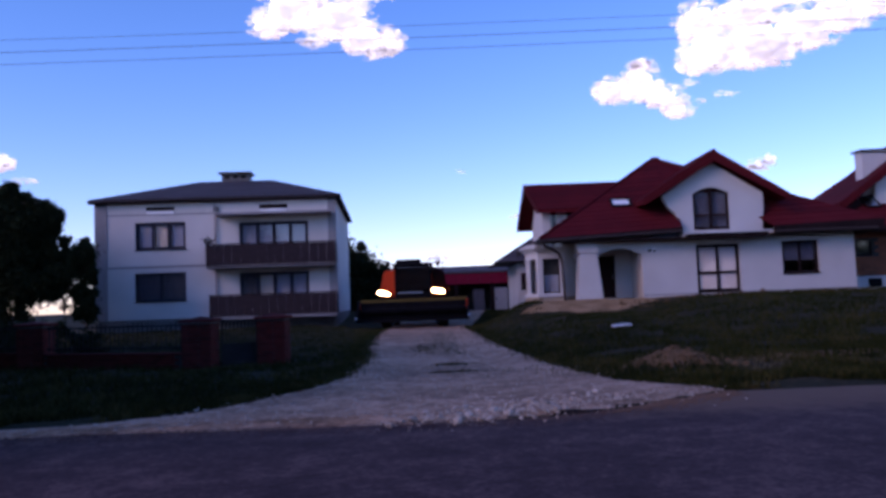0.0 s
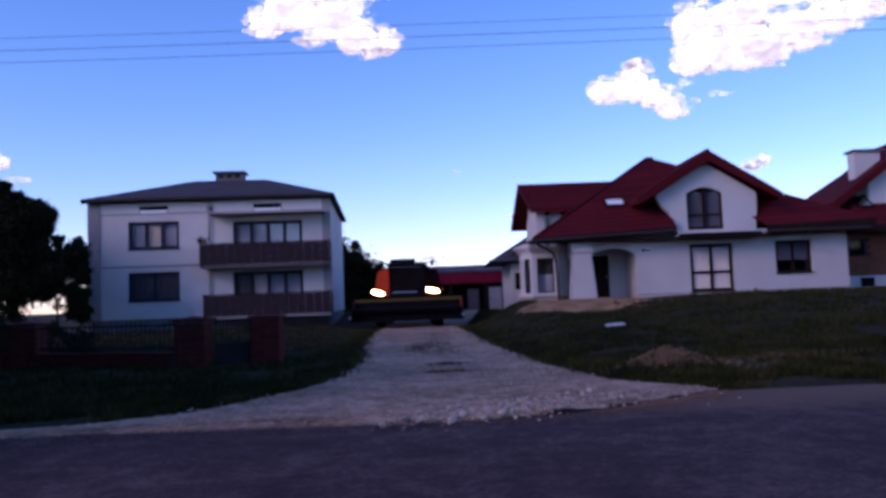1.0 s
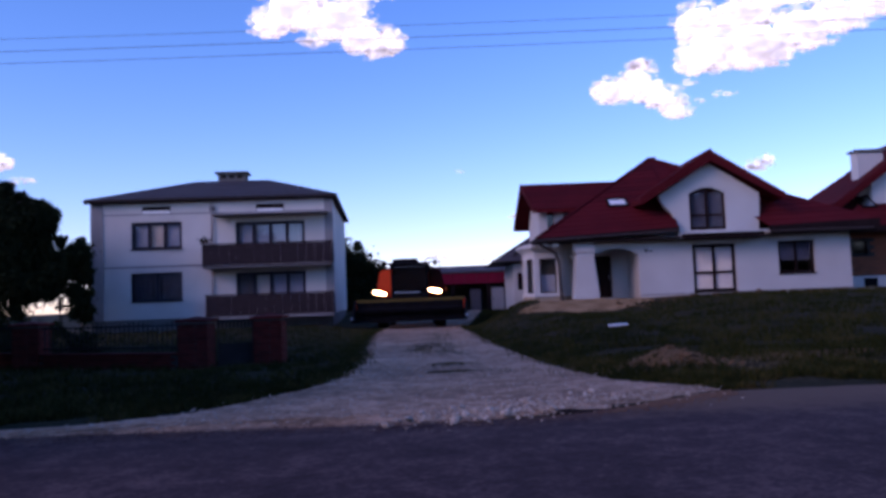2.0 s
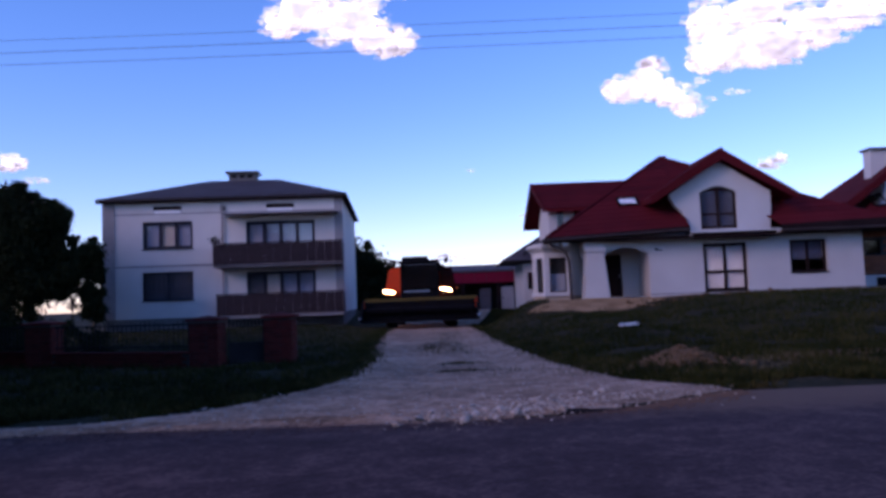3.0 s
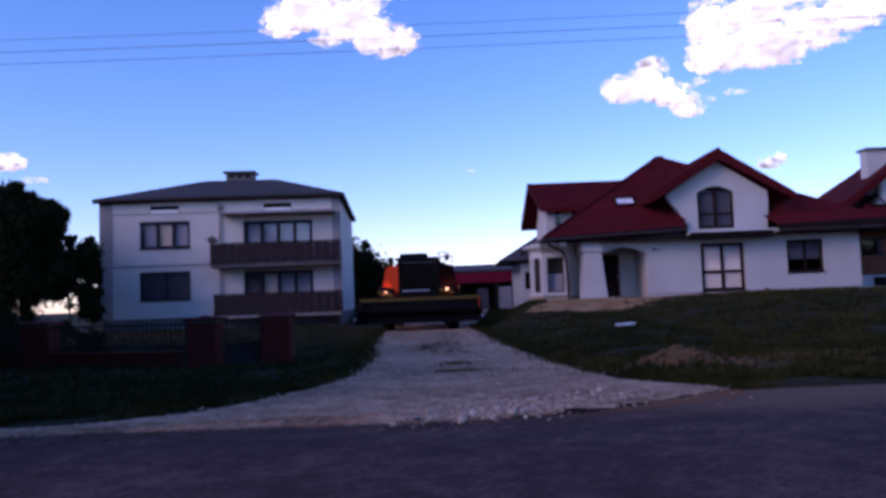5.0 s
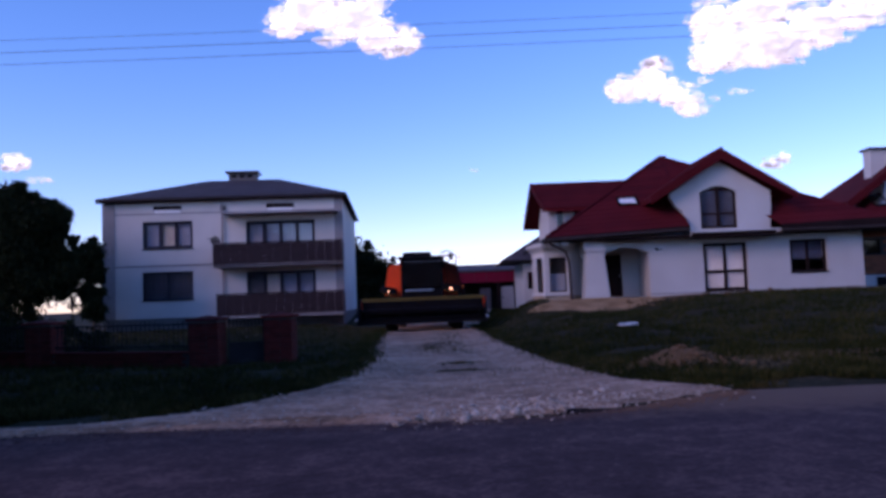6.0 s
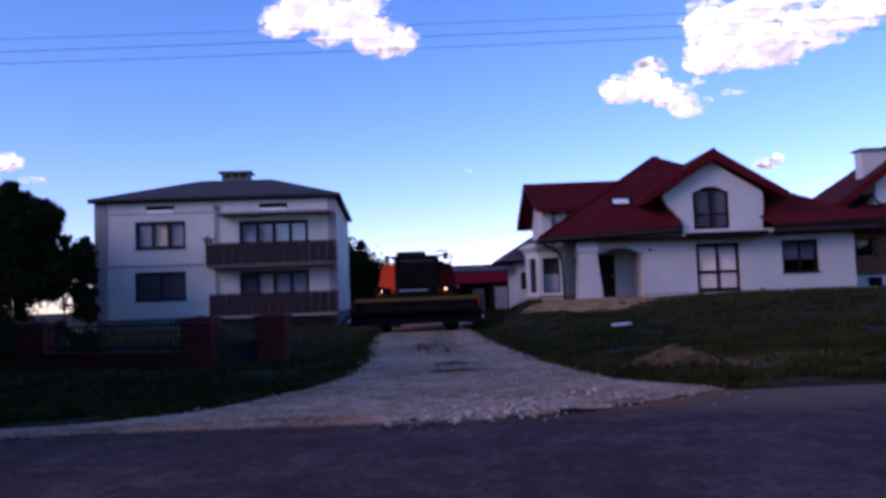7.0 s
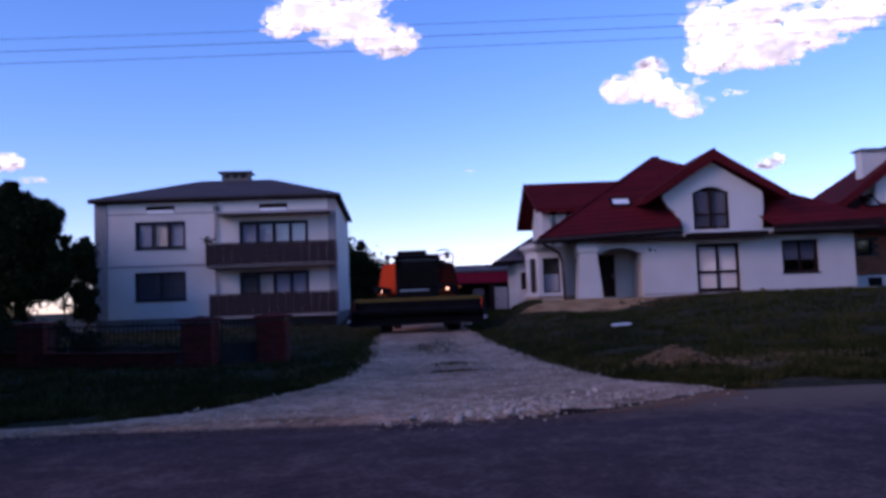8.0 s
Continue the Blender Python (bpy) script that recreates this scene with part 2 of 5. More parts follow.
def box(bm, x0, y0, z0, x1, y1, z1, bevel=0.0):
    r = bmesh.ops.create_cube(bm, size=1.0, matrix=Matrix.Translation(((x0 + x1) / 2, (y0 + y1) / 2, (z0 + z1) / 2)) @ Matrix.Diagonal((abs(x1 - x0), abs(y1 - y0), abs(z1 - z0), 1)))
    if bevel:
        es = list({e for v in r["verts"] for e in v.link_edges})
        bmesh.ops.bevel(bm, geom=es, offset=bevel, segments=2, affect="EDGES", profile=0.6)
    return bm


def boxes(*bs, bevel=0.0):
    bm = bmesh.new()
    for b in bs:
        box(bm, *b, bevel=bevel)
    return bm


def extrude_poly(bm, pts, vec):
    """A solid from a flat outline and the way it is drawn out."""
    vec = Vector(vec)
    a = [bm.verts.new(p) for p in pts]
    b = [bm.verts.new(Vector(p) + vec) for p in pts]
    bm.faces.new(a)
    bm.faces.new(b[::-1])
    for i in range(len(a)):
        j = (i + 1) % len(a)
        bm.faces.new((a[j], a[i], b[i], b[j]))
    return bm


def tube(bm, pts, r, sides=8):
    """A round bar along a line of points."""
    rings = []
    pts = [Vector(p) for p in pts]
    for i, p in enumerate(pts):
        d = (pts[min(i + 1, len(pts) - 1)] - pts[max(i - 1, 0)]).normalized()
        q = d.to_track_quat("Z", "Y")
        rr = r[i] if isinstance(r, (list, tuple)) else r
        rings.append([bm.verts.new(p + q @ Vector((rr * math.cos(a), rr * math.sin(a), 0))) for a in [2 * math.pi * k / sides for k in range(sides)]])
    for a, b in zip(rings, rings[1:]):
        for k in range(sides):
            bm.faces.new((a[k], a[(k + 1) % sides], b[(k + 1) % sides], b[k]))
    bm.faces.new(rings[0][::-1])
    bm.faces.new(rings[-1])
    return bm


def lathe(bm, profile, axis="X", sides=28, m=Matrix()):
    """A turned solid from a closed outline of (radius, along)."""
    rings = []
    for k in range(sides):
        a = 2 * math.pi * k / sides
        ring = []
        for r, h in profile:
            v = Vector((h, r * math.cos(a), r * math.sin(a))) if axis == "X" else (Vector((r * math.cos(a), h, r * math.sin(a))) if axis == "Y" else Vector((r * math.cos(a), r * math.sin(a), h)))
            ring.append(bm.verts.new(m @ v))
        rings.append(ring)
    for k in range(sides):
        a, b = rings[k], rings[(k + 1) % sides]
        for i in range(len(profile)):
            j = (i + 1) % len(profile)
            bm.faces.new((a[i], a[j], b[j], b[i]))
    return bm


def wall_panel(bm, x0, x1, z0, z1, y, thick, holes=()):
    """An upright wall along x, front at y, with openings (x0, z0, x1, z1) that go through it."""
    xs = sorted({x0, x1, *[min(max(h[i], x0), x1) for h in holes for i in (0, 2)]})
    zs = sorted({z0, z1, *[min(max(h[i], z0), z1) for h in holes for i in (1, 3)]})

    def solid(i, k):
        if not (0 <= i < len(xs) - 1 and 0 <= k < len(zs) - 1):
            return False
        cx, cz = (xs[i] + xs[i + 1]) / 2, (zs[k] + zs[k + 1]) / 2
        return not any(h[0] < cx < h[2] and h[1] < cz < h[3] for h in holes)
    for i in range(len(xs) - 1):
        for k in range(len(zs) - 1):
            if not solid(i, k):
                continue
            a, b, c, d = xs[i], xs[i + 1], zs[k], zs[k + 1]
            for yy in (y, y + thick):
                quad(bm, (a, yy, c), (b, yy, c), (b, yy, d), (a, yy, d))
            if not solid(i - 1, k):
                quad(bm, (a, y, c), (a, y + thick, c), (a, y + thick, d), (a, y, d))
            if not solid(i + 1, k):
                quad(bm, (b, y, c), (b, y + thick, c), (b, y + thick, d), (b, y, d))
            if not solid(i, k - 1):
                quad(bm, (a, y, c), (b, y, c), (b, y + thick, c), (a, y + thick, c))
            if not solid(i, k + 1):
                quad(bm, (a, y, d), (b, y, d), (b, y + thick, d), (a, y + thick, d))
    bmesh.ops.remove_doubles(bm, verts=bm.verts, dist=0.001)
    return bm


def roof_plane(bm, pts, thick):
    """A roof slope with thickness, hung below its upper face."""
    return extrude_poly(bm, pts, (0, 0, -thick))


def tile_rows(parent, pts, mat, n, lift=0.02, name="tile_course"):
    """Overlapping courses of roofing on a slope given by eave a-b and top d-c."""
    a, b, c, d = [Vector(p) for p in pts]
    nor = (b - a).cross(d - a).normalized()
    if nor.z < 0:
        nor = -nor
    for k in range(n):
        t0, t1 = k / n, min(1.0, (k + 1.12) / n)
        p0, p1, p2, p3 = a.lerp(d, t0), b.lerp(c, t0), b.lerp(c, t1), a.lerp(d, t1)
        bm = bmesh.new()
        up0, up1 = nor * (lift + 0.026), nor * (lift + 0.006)
        lo = nor * 0.004
        v = [p0 + up0, p1 + up0, p2 + up1, p3 + up1, p0 + lo, p1 + lo, p2 + lo, p3 + lo]
        vs = [bm.verts.new(q) for q in v]
        for f in ((0, 1, 2, 3), (4, 7, 6, 5), (0, 4, 5, 1), (1, 5, 6, 2), (2, 6, 7, 3), (3, 7, 4, 0)):
            bm.faces.new([vs[i] for i in f])
        part(name, bm, mat, parent)


def window(parent, x0, z0, x1, z1, y, cols, frame_mat, curtains="", name="window", bar=0.07, transom=0.0, sill=True, glass_mat=None):
    """A casement set in an opening: frame, mullions, panes, curtains, sill. curtains: one letter a column (n net, c
    cream, d grey sheet for a dim room, . none).
    """
    yf, d = y + 0.12, 0.07
    fr = bmesh.new()
    wall_holes = []
    w = (x1 - x0 - bar) / cols
    for i in range(cols):
        a, b = x0 + bar + i * w, x0 + (i + 1) * w
        if transom:
            zt = z0 + (z1 - z0) * transom
            wall_holes += [(a, z0 + bar, b, zt - bar / 2), (a, zt + bar / 2, b, z1 - bar)]
        else:
            wall_holes.append((a, z0 + bar, b, z1 - bar))
    wall_panel(fr, x0, x1, z0, z1, yf, d, wall_holes)
    win = part(name, fr, frame_mat, parent)
    for a, c, b, e in wall_holes:
        p = part("pane", boxes((a - 0.01, yf + 0.03, c - 0.01, b + 0.01, yf + 0.038, e + 0.01)), glass_mat or PANE, win)
        p.visible_shadow = False
    for i in range(cols):
        k = curtains[i] if i < len(curtains) else "."
        if k != ".":
            a, b = x0 + bar + i * w + 0.02, x0 + (i + 1) * w - 0.02
            bm = bmesh.new()
            steps = 14
            for s in range(steps):
                u0, u1 = a + (b - a) * s / steps, a + (b - a) * (s + 1) / steps
                o0, o1 = 0.02 * math.sin(s * 1.9), 0.02 * math.sin((s + 1) * 1.9)
                for o in (0, 0.008):
                    quad(bm, (u0, yf + 0.16 + o0 + o, z0 + 0.05), (u1, yf + 0.16 + o1 + o, z0 + 0.05), (u1, yf + 0.16 + o1 + o, z1 - 0.04), (u0, yf + 0.16 + o0 + o, z1 - 0.04))
            part("curtain", bm, {"n": CURTAIN, "c": CREAM_CURTAIN, "d": ROOM_GREY}[k], win, {"n": "pale net curtain", "c": "cream roller blind", "d": "grey sheet standing for the dim room behind"}[k])
    if sill:
        part("sill", boxes((x0 - 0.06, y - 0.07, z0 - 0.05, x1 + 0.06, y + 0.13, z0 - 0.004), bevel=0.008), ZINC, win)
    return win


def smoothstep(a, b, v):
    t = min(1.0, max(0.0, (v - a) / (b - a)))
    return t * t * (3 - 2 * t)


# ---- ground, road, driveway ----
def drive_left(y):
    ys = [9.2, 9.75, 9.95, 10.1, 10.84, 12.2, 13.6, 15.2, 19.3, 25.0, 35.2, 44.5, 64]
    xs = [-16.0, -9.5, -5.8, -5.0, -4.0, -3.3, -2.6, -2.25, -2.15, -2.7, -3.3, -3.4, -4.5]
    return float(np.interp(y, ys, xs))


def drive_right(y):
    ys = [9.2, 10.4, 11.6, 12.3, 13.1, 16.1, 23, 39.7, 64]
    xs = [0.6, 2.6, 4.3, 3.7, 3.1, 2.4, 1.84, 1.2, 3.5]
    return float(np.interp(y, ys, xs))


def ground_z(x, y):
    z = 0.45 * smoothstep(44, 64, y)
    z += 0.35 * smoothstep(19, 40, y) * smoothstep(-3.6, -7.5, x)
    even, late = smoothstep(12, 33, y), 0.5 * smoothstep(12, 30, y) + 0.5 * smoothstep(32.3, 36.4, y)
    side = smoothstep(6.5, 12.0, x)
    bank = 1.2 * (late + (even - late) * side) * smoothstep(1.5, 4.4 + 0.12 * max(0.0, 34 - y), x)
    bank *= 1 - 0.68 * smoothstep(38.5, 46, y) * (1 - smoothstep(7, 13, x))
    z = max(z, bank) if y > 50 else z + bank * (1 - smoothstep(46, 60, y) * 0.4)
    z += 0.27 * math.exp(-((x - 4.35) / 0.75) ** 2 - ((y - 14.9) / 0.6) ** 2)
    z += 0.10 * math.exp(-((x - 8.5) / 2.5) ** 2 - ((y - 15.8) / 1.0) ** 2)
    return z


def rough(x, y):
    inside = smoothstep(0.0, 0.8, drive_left(y) - x) + smoothstep(0.0, 0.8, x - drive_right(y)) if y > 9.4 else 0.0
    return inside * (0.05 * noise.noise((x * 0.9, y * 0.9, 0)) + 0.02 * noise.noise((x * 3.1, y * 3.1, 4)))


def spread(lo, hi, step, far, n):
    near = list(np.arange(lo, hi + 1e-6, step))
    out = [hi + (far - hi) * (k / n) ** 3 for k in range(1, n + 1)]
    back = [lo - (far + lo) * (k / n) ** 3 for k in range(n, 0, -1)]
    return back + near + out


def make_sheet(name, xs_at, ys, height, mat, label, category, wave=lambda x, y: 0.0):
    bm = bmesh.new()
    rows = [[bm.verts.new((x, y + wave(x, y), height(x, y))) for x in xs_at(y)] for y in ys]
    for r0, r1 in zip(rows, rows[1:]):
        for i in range(len(r0) - 1):
            bm.faces.new((r0[i], r0[i + 1], r1[i + 1], r1[i]))
    ob = part(name, bm, mat, smooth=True)
    return tagged(ob, label, category, kind="structure")


def road_edge(x):
    return 9.5 + 1.9 * smoothstep(1.0, 4.6, x) - 0.9 * smoothstep(5.5, 14, x) + 0.16 * noise.noise((x * 0.35, 3, 0)) + 0.05 * noise.noise((x * 1.7, 9, 0))


GX, GY = spread(-30, 30, 0.5, 2500, 14), spread(-12, 72, 0.5, 2500, 14)
make_sheet("ground", lambda y: GX, GY, lambda x, y: ground_z(x, y) + rough(x, y) - 0.16 * (1 - smoothstep(road_edge(x) - 0.9, road_edge(x) + 0.1, y)), SOIL, "dark grassy yard soil rising to the houses", "ground")


RX = spread(-30, 30, 0.4, 600, 8)
bm = bmesh.new()
lanes = [bm.verts.new((x, 3.4, -0.005)) for x in RX], [bm.verts.new((x, 6.5, 0.03)) for x in RX], [bm.verts.new((x, road_edge(x) - 0.15, 0.018)) for x in RX], [bm.verts.new((x, road_edge(x) + 0.5, -0.06)) for x in RX]
for r0, r1 in zip(lanes, lanes[1:]):
    for i in range(len(RX) - 1):
        bm.faces.new((r0[i], r0[i + 1], r1[i + 1], r1[i]))
tagged(part("road", bm, ASPHALT, smooth=True), "worn dark asphalt village road with crumbled edge", "road", kind="structure")


def drive_xs(y):
    a = drive_left(y) + 0.5 * noise.noise((y * 0.7, 1.5, 0)) + 0.5 * noise.noise((y * 2.3, 5.5, 0)) + 0.2 * noise.noise((y * 6.1, 5.5, 3))
    b = drive_right(y) + 0.4 * noise.noise((y * 0.7, 21.5, 0)) + 0.4 * noise.noise((y * 2.3, 25.5, 0)) + 0.2 * noise.noise((y * 6.1, 25.5, 3))
    return [a + (b - a) * k / 60 for k in range(61)]


def drive_z(x, y):
    a, b = drive_left(y), drive_right(y)
    u = (x - a) / (b - a)
    ruts = -0.03 * (math.exp(-((u - 0.3) / 0.1) ** 2) + math.exp(-((u - 0.72) / 0.1) ** 2)) * smoothstep(12, 18, y)
    edge = -0.07 * (1 - smoothstep(0.0, 0.06, min(u, 1 - u)))
    edge -= 0.05 * (1 - smoothstep(9.2, 9.9, y))
    return ground_z(x, y) + 0.045 + ruts + edge + 0.008 * noise.noise((x * 1.6, y * 1.6, 0)) + 0.005 * noise.noise((x * 5.3, y * 5.3, 0))


make_sheet("driveway", drive_xs, list(np.arange(9.2, 63, 0.16)), drive_z, GRAVEL, "pale rutted gravel driveway between two houses", "driveway",
           lambda x, y: (0.3 * noise.noise((x * 0.8, 3.3, 0)) + 0.14 * noise.noise((x * 2.7, 8.3, 0))) * (1 - smoothstep(9.2, 11.5, y)))


# ---- the older two-storey house ----
def old_house():
    h = thing("house", pose(-6.0, 43.0, 0.0, 0, 0, 4.2), "old two-storey grey rendered house with two brown balconies", "house")
    L, D, ZB, ZE = -13.1, 14.0, 1.0, 7.5
    openings = [(-11.0, 4.82, -8.27, 6.36), (-11.05, 1.95, -8.28, 3.56), (-5.35, 4.3, -1.53, 6.24), (-5.37, 1.5, -1.54, 3.42), (-10.4, 6.80, -8.85, 7.22), (-4.2, 6.76, -2.65, 7.2)]
    part("wall", wall_panel(bmesh.new(), L, 0, ZB, ZE, 0, 0.4, openings), RENDER_GREY, h)
    side = bmesh.new()
    box(side, -0.4, 0.402, ZB, 0, D, ZE)
    part("side_wall", side, RENDER_GREY, h)
    part("side_wall", boxes((L, 0.402, ZB, L + 0.4, D, ZE)), RENDER_GREY, h)
    part("back_wall", boxes((L + 0.4, D - 0.4, ZB, -0.4, D, ZE)), RENDER_GREY, h)
    part("plinth", boxes((L + 0.05, 0.05, -0.2, -0.05, D - 0.05, ZB - 0.002)), PLINTH, h, "dark stone plinth")
    # unseen inner boards painted dark so the windows look into unlit rooms
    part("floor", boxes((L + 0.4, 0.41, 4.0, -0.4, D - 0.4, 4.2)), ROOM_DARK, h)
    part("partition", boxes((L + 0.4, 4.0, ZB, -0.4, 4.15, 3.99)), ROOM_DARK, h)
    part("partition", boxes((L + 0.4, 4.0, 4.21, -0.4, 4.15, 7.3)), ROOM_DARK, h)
    # thin string courses between the storeys and the corner strips
    part("string_course", boxes((L - 0.02, -0.03, 3.83, -6.6, 0.0, 3.93)), RENDER_TRIM, h, "dull grey string course")
    part("string_course", boxes((L - 0.02, -0.03, 6.75, -6.6, 0.0, 6.82)), RENDER_TRIM, h, "dull grey string course")
    part("corner_strip", boxes((L - 0.06, -0.05, ZB, L + 0.62, -0.002, ZE), bevel=0.01), RENDER_TRIM, h, "darker corner strip")
    part("corner_strip", boxes((-0.42, -0.05, ZB, 0.05, -0.002, ZE), bevel=0.01), RENDER_TRIM, h, "darker corner strip")
    # hip roof
    e, zt = 0.28, 9.5
    x0, x1, y0, y1, ze = L - e, e, -e, D + e, 7.62
    r0, r1, ry0, ry1 = -8.75, -4.4, 6.0, 8.0
    roof = bmesh.new()
    a, b, c, d = (x0, y0, ze), (x1, y0, ze), (x1, y1, ze), (x0, y1, ze)
    ra, rb, rc, rd = (r0, ry0, zt), (r1, ry0, zt), (r1, ry1, zt), (r0, ry1, zt)
    for f in ((a, b, rb, ra), (b, c, rc, rb), (c, d, rd, rc), (d, a, ra, rd), (ra, rb, rc, rd), (d, c, b, a)):
        quad(roof, *f)
    bmesh.ops.remove_doubles(roof, verts=roof.verts, dist=0.001)
    rf = part("roof", roof, ROOF_OLD, h, "low hipped roof of dark weathered sheets")
    tile_rows(rf, (a, b, rb, ra), ROOF_OLD, 9, name="roof_sheet")
    tile_rows(rf, (b, c, rc, rb), ROOF_OLD, 9, name="roof_sheet")
    part("fascia", boxes((x0 - 0.02, y0 - 0.03, ze - 0.22, x1 + 0.02, y0 - 0.002, ze + 0.03)), DARK_WOOD, h, "dark eaves board")
    part("fascia", boxes((x1 + 0.002, y0, ze - 0.22, x1 + 0.03, y1, ze + 0.03)), DARK_WOOD, h, "dark eaves board")
    part("soffit", boxes((x0, y0, ze - 0.12, x1, y1, ze - 0.003)), DARK_WOOD, h)
    part("gutter", tube(bmesh.new(), [(x0, y0 - 0.1, ze - 0.08), (x1, y0 - 0.1, ze - 0.08)], 0.07), ZINC, h)
    ch = part("chimney", boxes((-7.45, 5.8, 9.2, -5.75, 6.9, 9.95), bevel=0.01), PLINTH, h, "broad dark grey rendered chimney")
    part("chimney_cap", boxes((-7.62, 5.6, 9.96, -5.58, 7.1, 10.06), bevel=0.01), PLINTH, ch, "dark slab cap")
    for x in (-7.1, -6.6, -6.1):
        part("flue", boxes((x - 0.15, 5.796, 9.66, x + 0.15, 5.81, 9.86)), MACHINE_DARK, ch)
    # attic vents
    for x0v, z0v, x1v, z1v in openings[4:]:
        fr = bmesh.new()
        wall_panel(fr, x0v, x1v, z0v, z1v, 0.02, 0.1, [(x0v + 0.1, z0v + 0.08, x1v - 0.1, z1v - 0.1)])
        v = part("attic_window", fr, DARK_WOOD, h, "low dark-framed attic window")
        for i in range(3):
            part("slat", boxes((x0v + 0.1, 0.03 + 0.01 * i, z0v + 0.2 + 0.05 * i, x1v - 0.1, 0.07 + 0.01 * i, z0v + 0.235 + 0.05 * i)), DARK_WOOD, v)
        part("back", boxes((x0v + 0.05, 0.125, z0v + 0.05, x1v - 0.05, 0.14, z1v - 0.05)), DARK_WOOD, v)
        part("sill", boxes((x0v + 0.04, -0.03, z0v - 0.01, x1v - 0.04, 0.018, z0v + 0.19), bevel=0.01), WHITE_PAINT, v, "pale sill board")
    part("vent_box", boxes((-6.72, -0.12, 6.85, -6.42, -0.002, 7.12), bevel=0.02), PLINTH, h, "small dark box under the eaves")
    window(h, -11.0, 4.84, -8.27, 6.34, 0.0, 3, BLUE_FRAME, "ncn", bar=0.15)
    window(h, -11.05, 1.97, -8.28, 3.54, 0.0, 2, BLUE_FRAME, "dd", bar=0.1)
    window(h, -5.35, 4.32, -1.53, 6.22, 0.0, 4, BLUE_FRAME, "nnnn", sill=False, bar=0.17)
    window(h, -5.37, 1.52, -1.54, 3.40, 0.0, 4, BLUE_FRAME, "dcnn", sill=False, bar=0.17)
    # balconies: slab, posts, rails and boarded parapet
    for z, x0b in ((3.62, -6.9), (0.86, -6.75)):
        bal = part("balcony", boxes((x0b, -1.15, z, 0.02, -0.06, z + 0.14), bevel=0.01), PLINTH if z > 2 else RENDER_TRIM, h, "concrete balcony slab with brown boarding")
        n = 15
        w = (0.02 - x0b) / n
        for i in range(n):
            part("board", boxes((x0b + i * w + 0.004, -1.2, z + 0.16, x0b + (i + 1) * w - 0.004, -1.165, z + 1.26), bevel=0.004), BROWN_PANEL, bal)
        for i in range(4):
            part("board", boxes((x0b - 0.04, -1.12 + i * 0.27, z + 0.16, x0b - 0.005, -0.87 + i * 0.27, z + 1.26)), BROWN_PANEL, bal)
            part("board", boxes((0.035, -1.12 + i * 0.27, z + 0.16, 0.07, -0.87 + i * 0.27, z + 1.26)), BROWN_PANEL, bal)
        part("handrail", boxes((x0b - 0.06, -1.22, z + 1.28, 0.09, -1.13, z + 1.34), bevel=0.012), DARK_WOOD, bal)
        for x in (x0b + 0.1, x0b + 2.3, x0b + 4.6, -0.1):
            part("post", boxes((x - 0.03, -1.16, z + 0.14, x + 0.03, -1.1, z + 1.28)), BLACK_IRON, bal)
    part("canopy_slab", boxes((-6.45, -1.0, 6.55, -0.2, -0.06, 6.68), bevel=0.01), RENDER_TRIM, h, "thin grey slab over the upper balcony")
    part("drainpipe", tube(bmesh.new(), [(-6.62, -0.1, 7.3), (-6.62, -0.1, 1.0)], 0.045), RENDER_TRIM, h, "grey drainpipe")
    pot = part("flower_box", boxes((-6.95, -1.42, 4.98, -6.5, -1.24, 5.1), bevel=0.02), DARK_WOOD, h)
    fl = bmesh.new()
    rng = random.Random(5)
    for _ in range(60):
        leaf(fl, (-6.72 + rng.gauss(0, 0.16), -1.33 + rng.gauss(0, 0.07), 5.16 + rng.gauss(0, 0.08)), 0.07, rng)
    tagged(part("flowers", fl, LEAF, pot), kind="stuff")


def leaf(bm, p, s, rng):
    q = Euler((rng.uniform(0, 6.3), rng.uniform(0, 6.3), rng.uniform(0, 6.3))).to_matrix()
    p = Vector(p)
    v = [bm.verts.new(p + q @ Vector(c)) for c in ((-s, 0, 0), (0, -s * 0.55, 0.1 * s), (s, 0, 0), (0, s * 0.55, 0.1 * s))]
    bm.faces.new(v)


# ---- the white house with the red roof ----
def arch_pts(x0, x1, z, rise, n=10):
    """Points of a shallow arch from (x0, z) up to (x1, z)."""
    return [(x0 + (x1 - x0) * k / n, z + rise * math.sin(math.pi * k / n)) for k in range(n + 1)]


